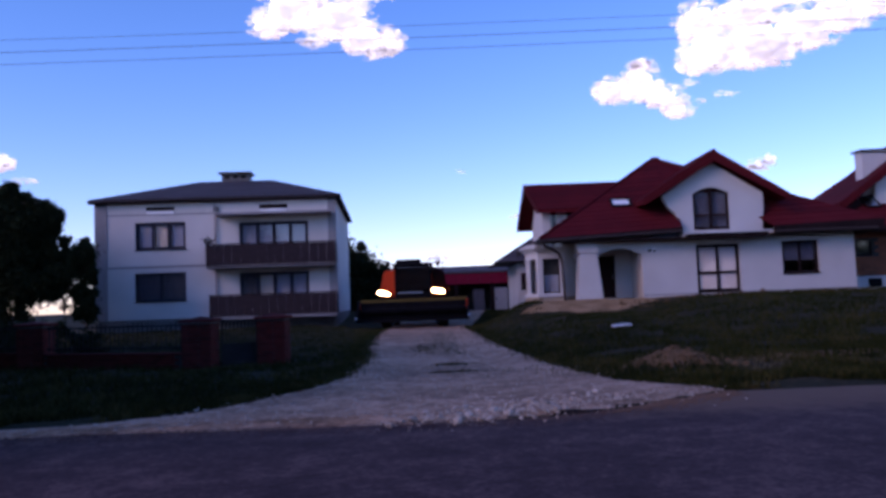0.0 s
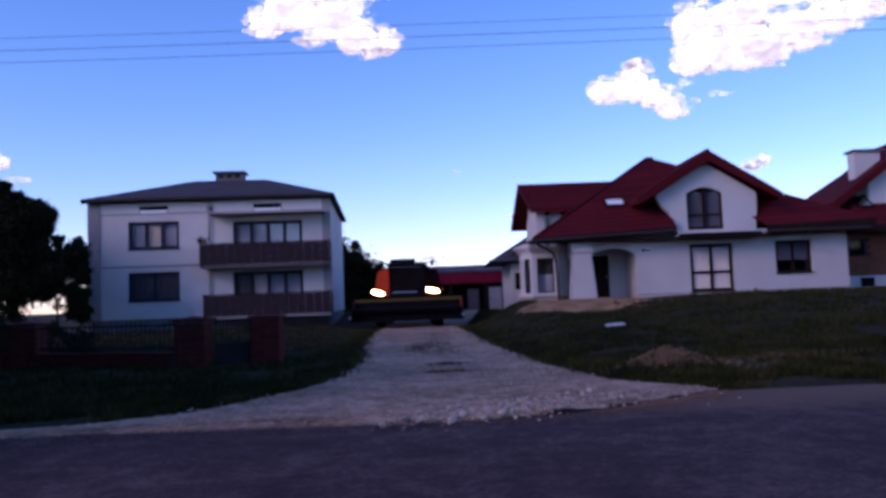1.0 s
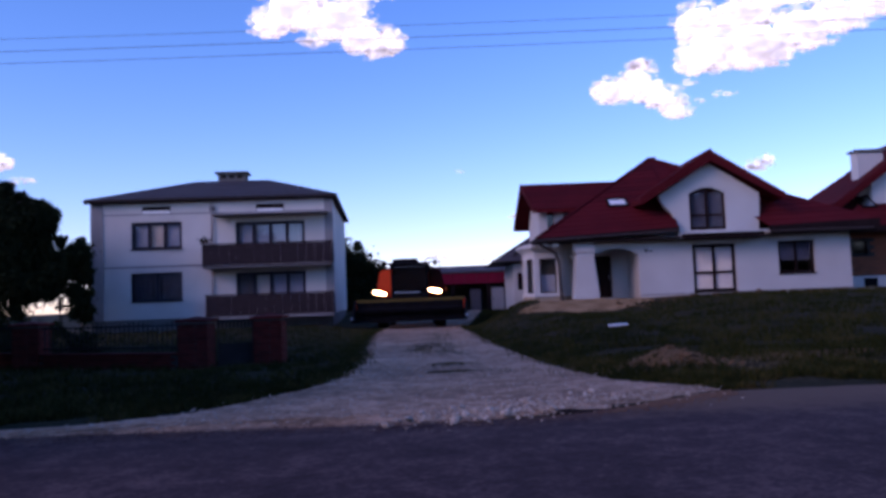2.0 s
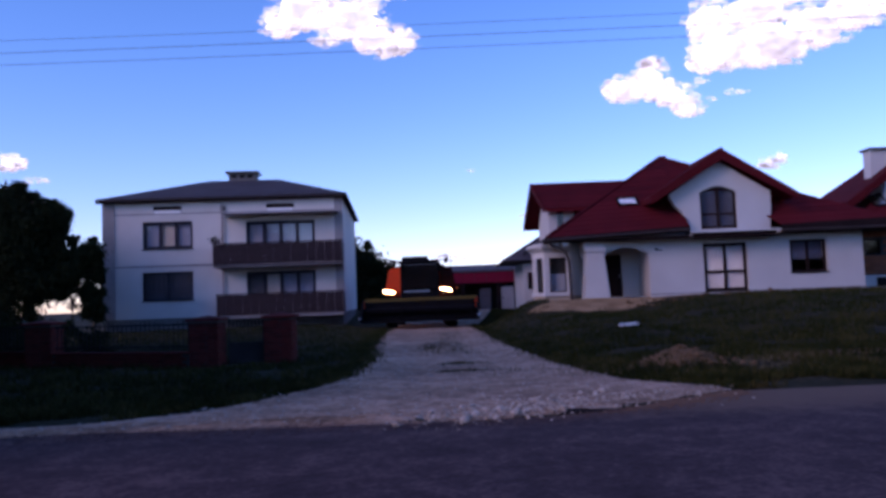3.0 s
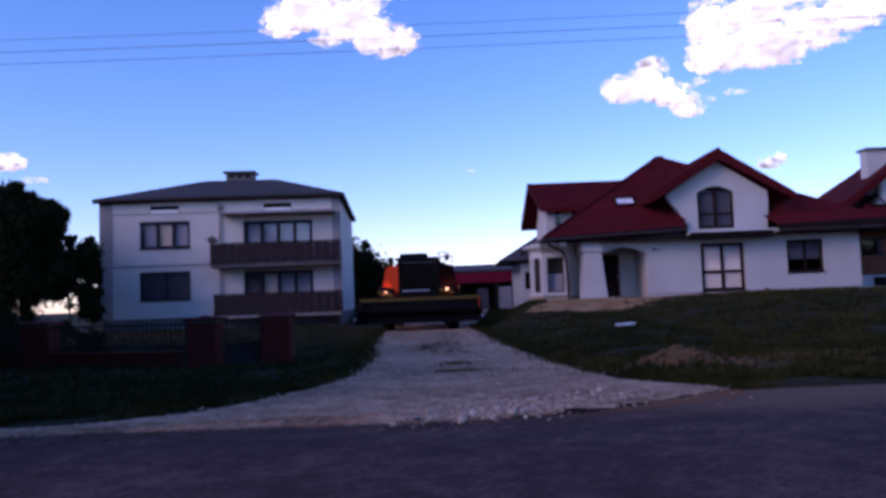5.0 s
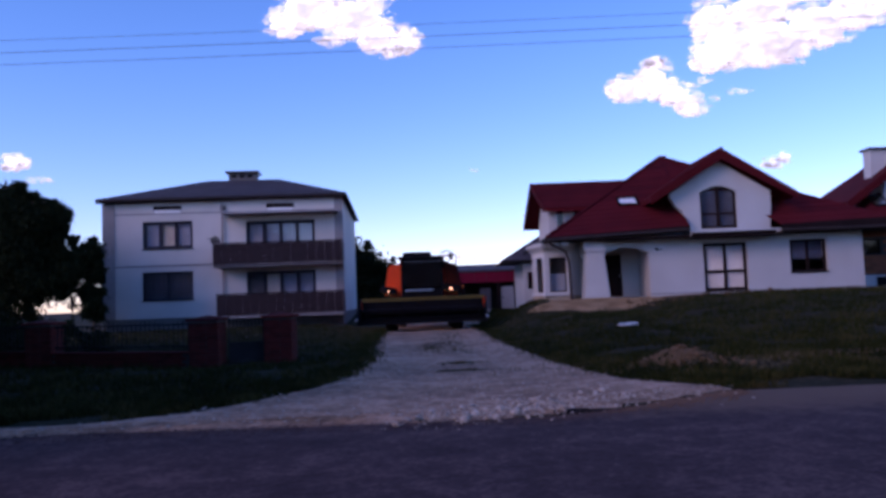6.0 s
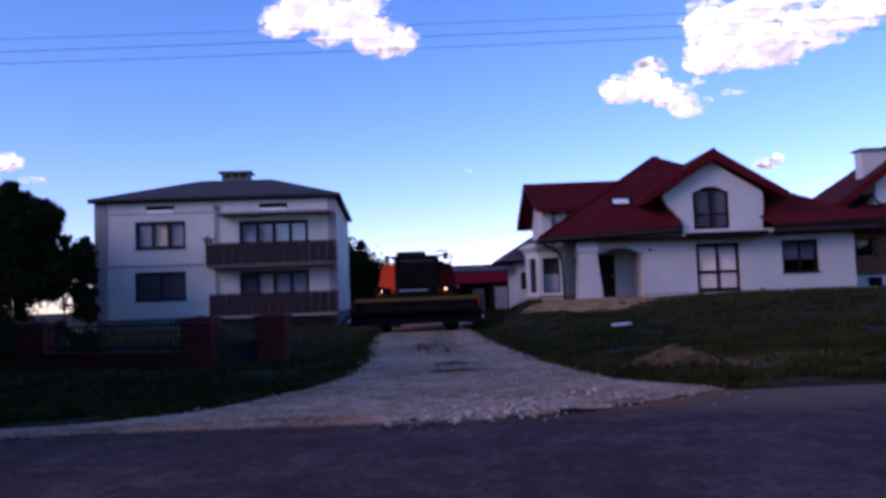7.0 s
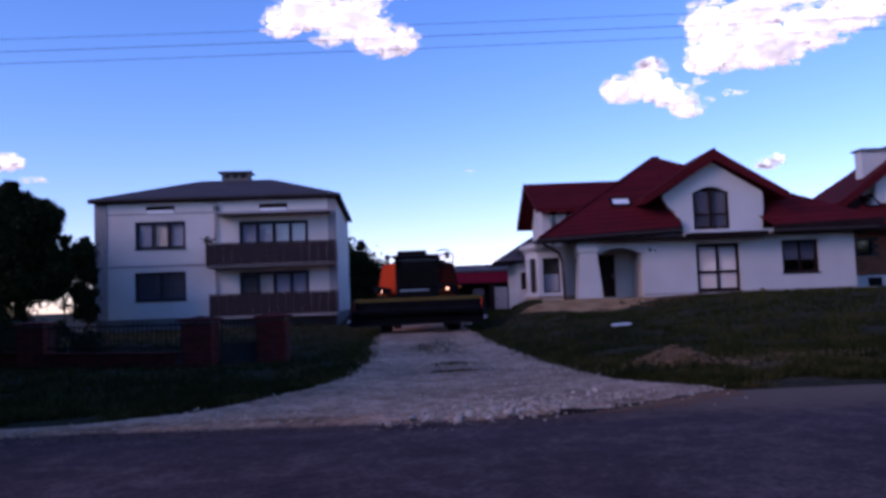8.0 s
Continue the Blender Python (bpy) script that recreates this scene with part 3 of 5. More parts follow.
def white_house():
    h = thing("house", pose(0, 0, 0), "new white rendered house with dark red tiled roof, arched gable window", "house")
    Y, XR = 37.0, 19.85
    # front wall, with the porch opening, the balcony door and the window
    front = [(12.2, 1.36, 14.3, 3.67), (16.35, 2.1, 18.12, 3.7), (7.4, 0.6, 9.58, 3.66)]
    part("wall", wall_panel(bmesh.new(), 7.4, XR, 0.6, 4.25, Y, 0.4, front), RENDER_WHITE, h)
    part("side_wall", boxes((XR - 0.4, Y + 0.402, 0.6, XR, 47, 4.25)), RENDER_WHITE, h)
    part("back_wall", boxes((6.2, 46.6, 0.6, XR - 0.402, 47, 4.25)), RENDER_WHITE, h)
    part("base_ledge", boxes((9.6, Y - 0.09, 0.6, XR + 0.05, Y - 0.003, 1.3), bevel=0.02), RENDER_WHITE, h, "white plinth ledge")
    # inner boards in near-black stand for the shade indoors
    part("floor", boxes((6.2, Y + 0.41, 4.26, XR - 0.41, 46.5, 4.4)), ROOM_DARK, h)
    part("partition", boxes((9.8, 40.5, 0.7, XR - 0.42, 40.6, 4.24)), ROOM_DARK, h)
    # porch arch head over the opening, its inner walls and the front door
    arch = arch_pts(7.4, 9.58, 3.3, 0.35)
    bm = bmesh.new()
    for (xa, za), (xb, zb) in zip(arch, arch[1:]):
        extrude_poly(bm, [(xa, Y - 0.012, za), (xb, Y - 0.012, zb), (xb, Y - 0.012, 3.66), (xa, Y - 0.012, 3.66)], (0, 0.41, 0))
    part("porch_arch", bm, RENDER_WHITE, h, "white arched porch head")
    part("porch_side", boxes((9.585, Y + 0.4, 0.7, 9.75, 39.2, 4.2)), RENDER_WHITE, h)
    part("porch_back", wall_panel(bmesh.new(), 6.2, 9.584, 0.7, 4.2, 39.2, 0.3, [(7.7, 1.25, 8.75, 3.4)]), RENDER_WHITE, h)
    part("porch_floor", boxes((5.9, 36.4, 0.6, 9.58, 39.19, 1.2), bevel=0.02), SAND, h, "bare sandy porch base")
    dr = part("front_door", boxes((7.72, 39.3, 1.25, 8.73, 39.36, 3.38), bevel=0.01), DARK_WOOD, h, "dark brown wooden front door")
    for z in (1.4, 2.1, 2.8):
        part("door_panel", boxes((7.85, 39.27, z, 8.6, 39.3, z + 0.5), bevel=0.012), DARK_WOOD, dr)
    part("handle", tube(bmesh.new(), [(8.62, 39.25, 2.2), (8.62, 39.25, 2.4)], 0.02), STEEL, dr, "steel handle")
    # tapered corner column and the side arch beam
    bm = bmesh.new()
    bot, top = [(6.32, 36.5), (7.58, 36.5), (7.58, 37.5), (6.32, 37.5)], [(6.52, 36.6), (7.36, 36.6), (7.36, 37.35), (6.52, 37.35)]
    vb, vt = [bm.verts.new((x, y, 0.9)) for x, y in bot], [bm.verts.new((x, y, 3.42)) for x, y in top]
    bm.faces.new(vb[::-1]), bm.faces.new(vt)
    for i in range(4):
        bm.faces.new((vb[i], vb[(i + 1) % 4], vt[(i + 1) % 4], vt[i]))
    bmesh.ops.bevel(bm, geom=list(bm.edges), offset=0.03, segments=2, affect="EDGES")
    col = part("column", bm, RENDER_WHITE, h, "broad tapered white porch column")
    part("capital", boxes((6.45, 36.55, 3.43, 7.43, 37.42, 3.6), bevel=0.03), RENDER_WHITE, col)
    part("beam", boxes((6.4, 36.62, 3.6, 7.39, 37.4, 4.2)), RENDER_WHITE, h)
    bm = bmesh.new()
    side = arch_pts(37.5, 39.2, 3.1, 0.3)
    for (ya, za), (yb, zb) in zip(side, side[1:]):
        extrude_poly(bm, [(6.45, ya, za), (6.45, yb, zb), (6.45, yb, 4.2), (6.45, ya, 4.2)], (0.35, 0, 0))
    part("side_arch", bm, RENDER_WHITE, h, "white arched side of the porch")
    # number plate, unreadable
    pl = part("wall_sign", boxes((9.83, Y - 0.03, 3.38, 10.3, Y - 0.004, 3.56), bevel=0.006), WHITE_PAINT, h, "small plate with dark bars")
    part("bar", boxes((9.86, Y - 0.036, 3.4, 10.06, Y - 0.032, 3.54)), BLACK_IRON, pl)
    part("bar", boxes((10.1, Y - 0.036, 3.4, 10.27, Y - 0.032, 3.5)), BLACK_IRON, pl)
    # bay window tower on the corner
    cx, cy, n = 5.35, 39.0, 8
    ring = [(6.45, 39.7), (6.1, 40.25), (4.65, 40.25), (4.22, 39.6), (4.22, 38.5), (4.62, 37.75), (5.95, 37.75), (6.45, 38.3)]
    bay = new("bay_window")
    bay.parent = h
    bay["label"] = "white polygonal bay with tall windows"
    for k in range(n):
        (xa, ya), (xb, yb) = ring[k], ring[(k + 1) % n]
        mid, ln = Vector(((xa + xb) / 2, (ya + yb) / 2, 0)), math.hypot(xb - xa, yb - ya)
        bm = bmesh.new()
        glazed = k in (3, 4, 5)
        wall_panel(bm, -ln / 2, ln / 2, 0.6, 4.0, 0, 0.2, [(-ln * 0.31, 1.6, ln * 0.31, 3.3)] if glazed else [])
        m = Matrix.Translation(mid) @ Matrix.Rotation(math.atan2(yb - ya, xb - xa), 4, "Z")
        bmesh.ops.transform(bm, matrix=m, verts=bm.verts)
        part("bay_wall", bm, RENDER_WHITE, bay)
        if glazed:
            fr = bmesh.new()
            wall_panel(fr, -ln * 0.31, ln * 0.31, 1.6, 3.3, 0.08, 0.06, [(-ln * 0.31 + 0.06, 1.66, ln * 0.31 - 0.06, 3.24)])
            bmesh.ops.transform(fr, matrix=m, verts=fr.verts)
            part("frame", fr, DARK_WOOD, bay)
            gl = boxes((-ln * 0.31 + 0.05, 0.1, 1.65, ln * 0.31 - 0.05, 0.108, 3.25))
            bmesh.ops.transform(gl, matrix=m, verts=gl.verts)
            part("pane", gl, PANE, bay).visible_shadow = False
    # dark block added inside the bay to stand for its unlit room
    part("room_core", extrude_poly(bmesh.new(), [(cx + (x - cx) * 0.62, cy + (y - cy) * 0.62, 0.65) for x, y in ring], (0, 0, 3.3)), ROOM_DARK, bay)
    # pale sheet gives the lower bay pane its reflected brightness by colour
    part("blind", boxes((4.8, 38.1, 1.6, 5.8, 38.12, 2.5)), CURTAIN, bay, "pale half-height sheet standing for reflections in the bay glass")
    for z0, z1, s in ((3.62, 3.72, 1.06), (3.72, 3.82, 1.14), (3.82, 3.94, 1.24), (1.42, 1.54, 1.08), (0.6, 1.418, 1.03), (4.03, 4.05, 0.99)):
        bm = bmesh.new()
        extrude_poly(bm, [(cx + (x - cx) * s, cy + (y - cy) * s, z0) for x, y in ring], (0, 0, z1 - z0))
        part("cornice" if z0 > 3 else "ledge" if z0 > 1 else "bay_base", bm, MORTAR_TAN if z0 < 1 else RENDER_WHITE, bay, "bare sandy foundation" if z0 < 1 else "")
    # white blocks added where light catches the underside of the eave
    for x0, x1 in ((4.75, 5.2), (5.35, 5.7)):
        part("soffit_end", boxes((x0, 36.5, 3.78, x1, 36.9, 3.96), bevel=0.05), WHITE_PAINT, h, "white block standing for a lit bit of soffit")
    # dark strip painted in as the shadow line at the top of the plinth
    part("drip_strip", boxes((9.6, Y - 0.1, 1.304, XR + 0.05, Y - 0.003, 1.34)), PLINTH, h, "thin dark strip standing for the shadow at the plinth lip")
    # main hipped roof
    ze, zr, ef = 4.25, 8.75, 36.25
    E0, E1 = (4.62, ef, ze - 0.1), (20.9, ef, ze + 0.28)
    B0, B1 = (4.62, 47.8, ze - 0.1), (20.9, 47.8, ze + 0.28)
    R0, R1 = (11.75, 42.0, zr), (12.1, 42.0, zr)
    roof = bmesh.new()
    ml, mr, ym = (11.4, ef, ze + 0.2), (15.7, ef, ze + 0.12), 38.4
    zm = ze + (ym - ef) * (zr - ze) / (42 - ef)
    for f in ((E0, ml, (11.4, ym, zm), R0), (mr, E1, R1, (15.7, ym, zm)), ((11.4, ym, zm), (15.7, ym, zm), R1, R0), (E1, B1, R1), (B1, B0, R0, R1), (B0, E0, R0)):
        quad(roof, *f)
    bmesh.ops.remove_doubles(roof, verts=roof.verts, dist=0.001)
    rf = part("roof", roof, ROOF_RED, h, "dark red tiled hip roof")
    tile_rows(rf, (E0, (11.4, ef, ze + 0.2), (11.76, 42.0, zr), R0), ROOF_RED, 17)
    tile_rows(rf, (mr, E1, R1, (12.08, 42, zr)), ROOF_RED, 17)
    tile_rows(rf, (B0, E0, R0, (11.75, 42.02, zr)), ROOF_RED, 17)
    part("eaves_board", extrude_poly(bmesh.new(), [(4.57, ef - 0.03, ze - 0.3), (11.4, ef - 0.03, ze + 0.0), (11.4, ef - 0.03, ze + 0.22), (4.57, ef - 0.03, ze - 0.08)], (0, 0.028, 0)), DARK_WOOD, h, "dark brown eaves board")
    part("eaves_board", extrude_poly(bmesh.new(), [(15.7, ef - 0.03, ze - 0.26), (20.95, ef - 0.03, ze - 0.2), (20.95, ef - 0.03, ze + 0.3), (15.7, ef - 0.03, ze + 0.14)], (0, 0.028, 0)), DARK_WOOD, h, "dark brown eaves board")
    part("eaves_board", boxes((4.57, ef, ze - 0.3, 4.61, 47.8, ze - 0.05)), DARK_WOOD, h, "dark brown eaves board")
    part("soffit", boxes((4.62, ef, ze - 0.3, 11.4, Y - 0.02, ze - 0.22)), DARK_WOOD, h, "dark boarded soffit")
    part("soffit", boxes((15.7, ef, ze - 0.26, 20.9, Y - 0.02, ze - 0.2)), DARK_WOOD, h, "dark boarded soffit")
    part("ridge_cap", tube(bmesh.new(), [(11.75, 42, 8.78), (12.1, 42, 8.78)], 0.1), ROOF_RED, rf)
    part("ridge_cap", tube(bmesh.new(), [(4.62, ef, 4.2), (11.75, 42, 8.8)], 0.09), ROOF_RED, rf)
    # skylight in the slope
    slope = math.atan2(zr - ze, 42 - ef)
    sk = thing("skylight", pose(9.0, 38.35, ze + (38.35 - ef) * math.tan(slope) + 0.08, math.degrees(slope), 0, 0), "", "")
    sk.parent = h
    part("frame", wall_box_frame(1.0, 0.72, 0.1, 0.08), DARK_WOOD, sk)
    # white paint on the pane in place of reflected bright sky
    part("pane", boxes((-0.44, -0.3, 0.03, 0.44, 0.3, 0.045)), WHITE_PAINT, sk, "white pane standing for bright sky reflected in roof glass")
    # front gable with its flared wall, arched window and balcony
    gx, ga, gy = 13.15, 8.08, 36.45
    bm = bmesh.new()
    flare = [(11.5, 4.2), (11.48, 4.75), (11.3, 5.2), (10.95, 5.55), (10.72, 5.9), (10.7, 6.1), (13.15, 7.62), (15.55, 6.08), (15.52, 5.8), (15.5, 5.5), (15.5, 5.1), (15.58, 4.7), (15.7, 4.2)]
    # the wall is laid in upright strips round the arched opening
    def roof_line(x):
        return float(np.interp(x, [p[0] for p in flare[5:8]], [p[1] for p in flare[5:8]]))
    xs = [10.72, 10.95, 11.3, 11.49] + [11.7, 12.0, 12.15] + [12.15 + 1.75 * k / 10 for k in range(1, 11)] + [14.3, 15.0, 15.45, 15.5, 15.55]
    low = [(10.7, 5.95), (10.95, 5.55), (11.3, 5.2), (11.48, 4.75), (11.5, 4.2), (15.45, 4.2), (15.5, 4.9), (15.56, 5.5)]
    lowz = lambda x: float(np.interp(x, [p[0] for p in low], [p[1] for p in low]))
    headz = lambda x: 6.12 + 0.3 * math.sin(math.pi * (x - 12.15) / 1.75)
    for xa, xb in zip(xs, xs[1:]):
        if xa >= 12.149 and xb <= 13.901:
            extrude_poly(bm, [(xa, 36.9, headz(xa)), (xb, 36.9, headz(xb)), (xb, 36.9, roof_line(xb)), (xa, 36.9, roof_line(xa))], (0, 0.35, 0))
            extrude_poly(bm, [(xa, 36.9, 4.2), (xb, 36.9, 4.2), (xb, 36.9, 4.35), (xa, 36.9, 4.35)], (0, 0.35, 0))
        else:
            extrude_poly(bm, [(xa, 36.9, lowz(xa)), (xb, 36.9, lowz(xb)), (xb, 36.9, roof_line(xb)), (xa, 36.9, roof_line(xa))], (0, 0.35, 0))
    bmesh.ops.remove_doubles(bm, verts=bm.verts, dist=0.002)
    part("gable_wall", bm, RENDER_WHITE, h, "white gable with flared shoulders")
    part("gable_return", boxes((11.39, 36.27, 4.0, 11.495, 37.3, 4.4)), RENDER_WHITE, h)
    win = new("arched_window")
    win.parent = h
    win["label"] = "arched dark-framed balcony window"
    bm = bmesh.new()
    for xa, xb in zip(xs, xs[1:]):
        if xa >= 12.149 and xb <= 13.901:
            extrude_poly(bm, [(xa, 37.0, headz(xa) - 0.1), (xb, 37.0, headz(xb) - 0.1), (xb, 37.0, headz(xb)), (xa, 37.0, headz(xa))], (0, 0.08, 0))
    for b in ((12.15, 36.995, 4.35, 12.26, 37.075, 6.1), (13.79, 36.995, 4.35, 13.9, 37.075, 6.1), (12.26, 36.995, 4.35, 13.79, 37.075, 4.5), (12.95, 36.99, 4.5, 13.1, 37.07, 6.38), (12.26, 37.0, 5.02, 12.95, 37.06, 5.12), (13.1, 37.0, 5.02, 13.79, 37.06, 5.12)):
        box(bm, *b)
    part("frame", bm, DARK_WOOD, win)
    for a, b in ((12.26, 12.95), (13.1, 13.79)):
        for c, d in ((4.5, 5.02), (5.12, 6.3)):
            part("pane", boxes((a, 37.03, c, b, 37.04, d)), PANE, win).visible_shadow = False
    # dark board added as the unlit attic
    part("attic_room", boxes((11.6, 39.6, 4.4, 15.4, 39.7, 6.6)), ROOM_DARK, h)
    g = new("gable_roof")
    g.parent = h
    g["label"] = "dark red tiled cross gable roof"
    run = 3.48
    for s in (-1, 1):
        x1, z1 = gx + s * run, 5.9
        back_y = 42.0
        bm = bmesh.new()
        roof_plane(bm, [(gx, gy, ga), (x1, gy, z1), (x1, back_y - 3.2, z1), (gx, back_y, ga)], 0.2)
        part("slope", bm, ROOF_RED, g)
        tile_rows(g, ((x1, gy, z1), (x1, back_y - 3.2, z1), (gx, back_y, ga), (gx, gy, ga)), ROOF_RED, 11)
        bm = bmesh.new()
        extrude_poly(bm, [(gx, gy - 0.04, ga + 0.08), (x1, gy - 0.04, z1 + 0.08), (x1, gy - 0.04, z1 - 0.3), (gx, gy - 0.04, ga - 0.46)], (0, 0.038, 0))
        part("barge_board", bm, ROOF_RED, g, "dark red barge board")
    part("ridge_cap", tube(bmesh.new(), [(gx, gy - 0.03, ga + 0.04), (gx, 42, ga + 0.04)], 0.1), ROOF_RED, g)
    # slab takes a dark colour for the shadow below the white lip
    bal = part("balcony", boxes((11.55, 36.14, 3.9, 15.4, 36.98, 4.12), bevel=0.03), DARK_WOOD, h, "shallow balcony slab darkened for the shade under its white edge")
    part("lip", boxes((11.42, 36.02, 4.125, 15.55, 36.89, 4.21), bevel=0.015), RENDER_WHITE, bal)
    window(h, 12.22, 1.38, 14.28, 3.65, Y, 2, DARK_WOOD, "..", name="balcony_door", bar=0.13, transom=0.4)
    window(h, 16.37, 2.12, 18.1, 3.68, Y, 2, DARK_WOOD, "..", bar=0.1)
    # pale sheets carry the banded reflection of the door glass in their colour
    for a, b in ((12.3, 13.2), (13.3, 14.2)):
        part("blind", boxes((a, Y + 0.205, 1.45, b, Y + 0.22, 3.6)), PALE_REFLECTION, h, "pale sheet standing for sky reflected in the door panes")
    part("curtain", boxes((16.5, Y + 0.24, 2.75, 17.98, Y + 0.25, 3.62)), PANE_BACKING, h, "dim grey-blue blind behind the glass")
    # sheet coloured like the sky that the arched panes would reflect
    part("curtain", boxes((12.2, 37.2, 4.4, 13.88, 37.21, 6.2)), PANE_BACKING, h, "grey-blue sheet standing for sky reflected in the arched window")
    # left wing under its own roof
    part("wing_wall", boxes((5.3, 40.6, 4.0, 5.6, 45.0, 5.9)), RENDER_WHITE, h)
    wg = part("wing_front", wall_panel(bmesh.new(), 5.3, 9.0, 4.0, 6.1, 40.5, 0.3, [(5.75, 4.2, 6.1, 5.95), (6.6, 4.2, 8.6, 5.95)]), RENDER_WHITE, h)
    for a, b in ((5.75, 6.1), (6.6, 8.6)):
        part("pane", boxes((a, 40.62, 4.2, b, 40.63, 5.95)), CAB_GLASS, wg)
    g2 = new("wing_roof")
    g2.parent = h
    g2["label"] = "dark red roof of the side wing"
    yr, zr2 = 42.2, 7.62
    for ye, z_e in ((39.9, 5.98), (45.4, 5.5)):
        bm = bmesh.new()
        roof_plane(bm, [(4.66, yr, zr2), (11.0, yr, zr2), (11.0, ye, z_e), (5.05 if ye < yr else 4.5, ye, z_e)], 0.18)
        part("slope", bm, ROOF_RED, g2)
        bm = bmesh.new()
        extrude_poly(bm, [(4.62, yr, zr2 + 0.06), (5.01 if ye < yr else 4.46, ye, z_e + 0.06), (5.01 if ye < yr else 4.46, ye, z_e - 0.24), (4.62, yr, zr2 - 0.24)], (-0.04, 0, 0))
        part("barge_board", bm, ROOF_RED, g2, "dark red barge board")
    tile_rows(g2, ((5.05, 39.9, 5.98), (10.0, 39.9, 5.98), (11.0, yr, zr2), (4.66, yr, zr2)), ROOF_RED, 9)
    part("wing_gable", extrude_poly(bmesh.new(), [(5.3, 40.6, 5.8), (5.3, 45.0, 5.5), (5.3, 42.2, 7.4)], (0.3, 0, 0)), RENDER_WHITE, h)
    # gutter and drainpipe by the bay
    part("drainpipe", tube(bmesh.new(), [(4.72, 36.15, 4.0), (4.8, 36.2, 3.84), (5.2, 36.3, 3.66), (5.5, 36.35, 3.45), (5.64, 36.4, 3.05), (5.7, 36.4, 0.95)], 0.075), ZINC, h, "brown drainpipe")
    part("gutter", tube(bmesh.new(), [(4.6, ef - 0.1, 4.05), (11.35, ef - 0.1, 4.3)], 0.07), ZINC, h)
    part("gutter", tube(bmesh.new(), [(15.7, ef - 0.1, 4.1), (20.6, ef - 0.1, 4.1)], 0.07), ZINC, h)


def wall_box_frame(w, d, t, bar):
    bm = bmesh.new()
    for b in ((-w / 2, -d / 2, 0, w / 2, -d / 2 + bar, t), (-w / 2, d / 2 - bar, 0, w / 2, d / 2, t), (-w / 2, -d / 2 + bar, 0, -w / 2 + bar, d / 2 - bar, t), (w / 2 - bar, -d / 2 + bar, 0, w / 2, d / 2 - bar, t)):
        box(bm, *b)
    return bm


def brick_neighbour():
    """The unfinished brick house past the white one."""
    h = thing("house", pose(0, 0, 0), "unfinished orange brick house with red roof and white chimney", "house")
    part("wall", wall_panel(bmesh.new(), 20.9, 34, 0.6, 4.4, 39.2, 0.4, [(21.15, 2.9, 21.95, 3.7)]), DARK_MORTAR, h)
    for r in range(13):
        for c in range(11):
            x = 20.9 + c * 0.39 + (0.195 if r % 2 else 0)
            z = 1.9 + r * 0.19
            if x + 0.375 > 21.1 and x < 22.0 and 2.75 < z < 3.72:
                continue
            part("brick", boxes((x, 39.165, z, x + 0.375, 39.198, z + 0.175)), BRICK_ORANGE, h)
    part("foundation", boxes((20.88, 39.1, 0.4, 34, 39.19, 1.85)), RENDER_WHITE, h, "pale foundation band")
    window(h, 21.15, 2.92, 21.95, 3.68, 39.2, 1, DARK_WOOD, ".")
    part("cellar_window", boxes((21.55, 39.07, 1.3, 22.25, 39.097, 1.75)), MACHINE_DARK, h)
    # dark board added so the brick house window looks unlit
    part("interior", boxes((21.35, 41.0, 0.7, 33, 41.1, 4.3)), ROOM_DARK, h)
    part("side_wall", boxes((20.9, 39.62, 0.6, 21.3, 50, 4.4)), BRICK_ORANGE, h)
    roof = bmesh.new()
    E0, E1, B0, B1 = (20.4, 38.4, 4.35), (36, 38.4, 4.35), (20.4, 52, 4.35), (36, 52, 4.35)
    R0, R1 = (27.5, 45.2, 9.9), (31, 45.2, 9.9)
    for f in ((E0, E1, R1, R0), (E1, B1, R1), (B1, B0, R0, R1), (B0, E0, R0), (E0, B0, B1, E1)):
        quad(roof, *f)
    bmesh.ops.remove_doubles(roof, verts=roof.verts, dist=0.001)
    rf = part("roof", roof, ROOF_RED, h, "red tiled hip roof")
    tile_rows(rf, (E0, E1, R1, R0), ROOF_RED, 20)
    tile_rows(rf, (B0, E0, R0, (27.5, 45.22, 9.9)), ROOF_RED, 20)
    part("fascia", boxes((20.35, 38.36, 4.05, 36, 38.398, 4.36)), DARK_WOOD, h)
    ch = part("chimney", boxes((22.5, 40.6, 5.6, 23.9, 41.3, 8.5), bevel=0.02), RENDER_WHITE, h, "tall white rendered chimney")
    part("chimney_cap", boxes((22.4, 40.45, 8.5, 24.05, 41.45, 8.62), bevel=0.01), PLINTH, ch)
    # steep cross gable beside the chimney
    dg = new("cross_gable")
    dg.parent = h
    dg["label"] = "dark red steep cross gable"
    part("slope", extrude_poly(bmesh.new(), [(20.6, 39.4, 5.7), (25.6, 39.4, 9.25), (25.6, 39.4, 9.0), (20.6, 39.4, 5.45)], (0, 4.5, 0)), ROOF_RED, dg)
    part("slope", extrude_poly(bmesh.new(), [(25.6, 39.4, 9.25), (29.75, 39.4, 6.3), (29.75, 39.4, 6.05), (25.6, 39.4, 9.0)], (0, 4.5, 0)), ROOF_RED, dg)
    part("barge_board", extrude_poly(bmesh.new(), [(20.55, 39.36, 5.7), (25.6, 39.36, 9.29), (25.6, 39.36, 8.85), (20.7, 39.36, 5.36)], (0, 0.036, 0)), ROOF_RED, dg, "broad dark red barge board")
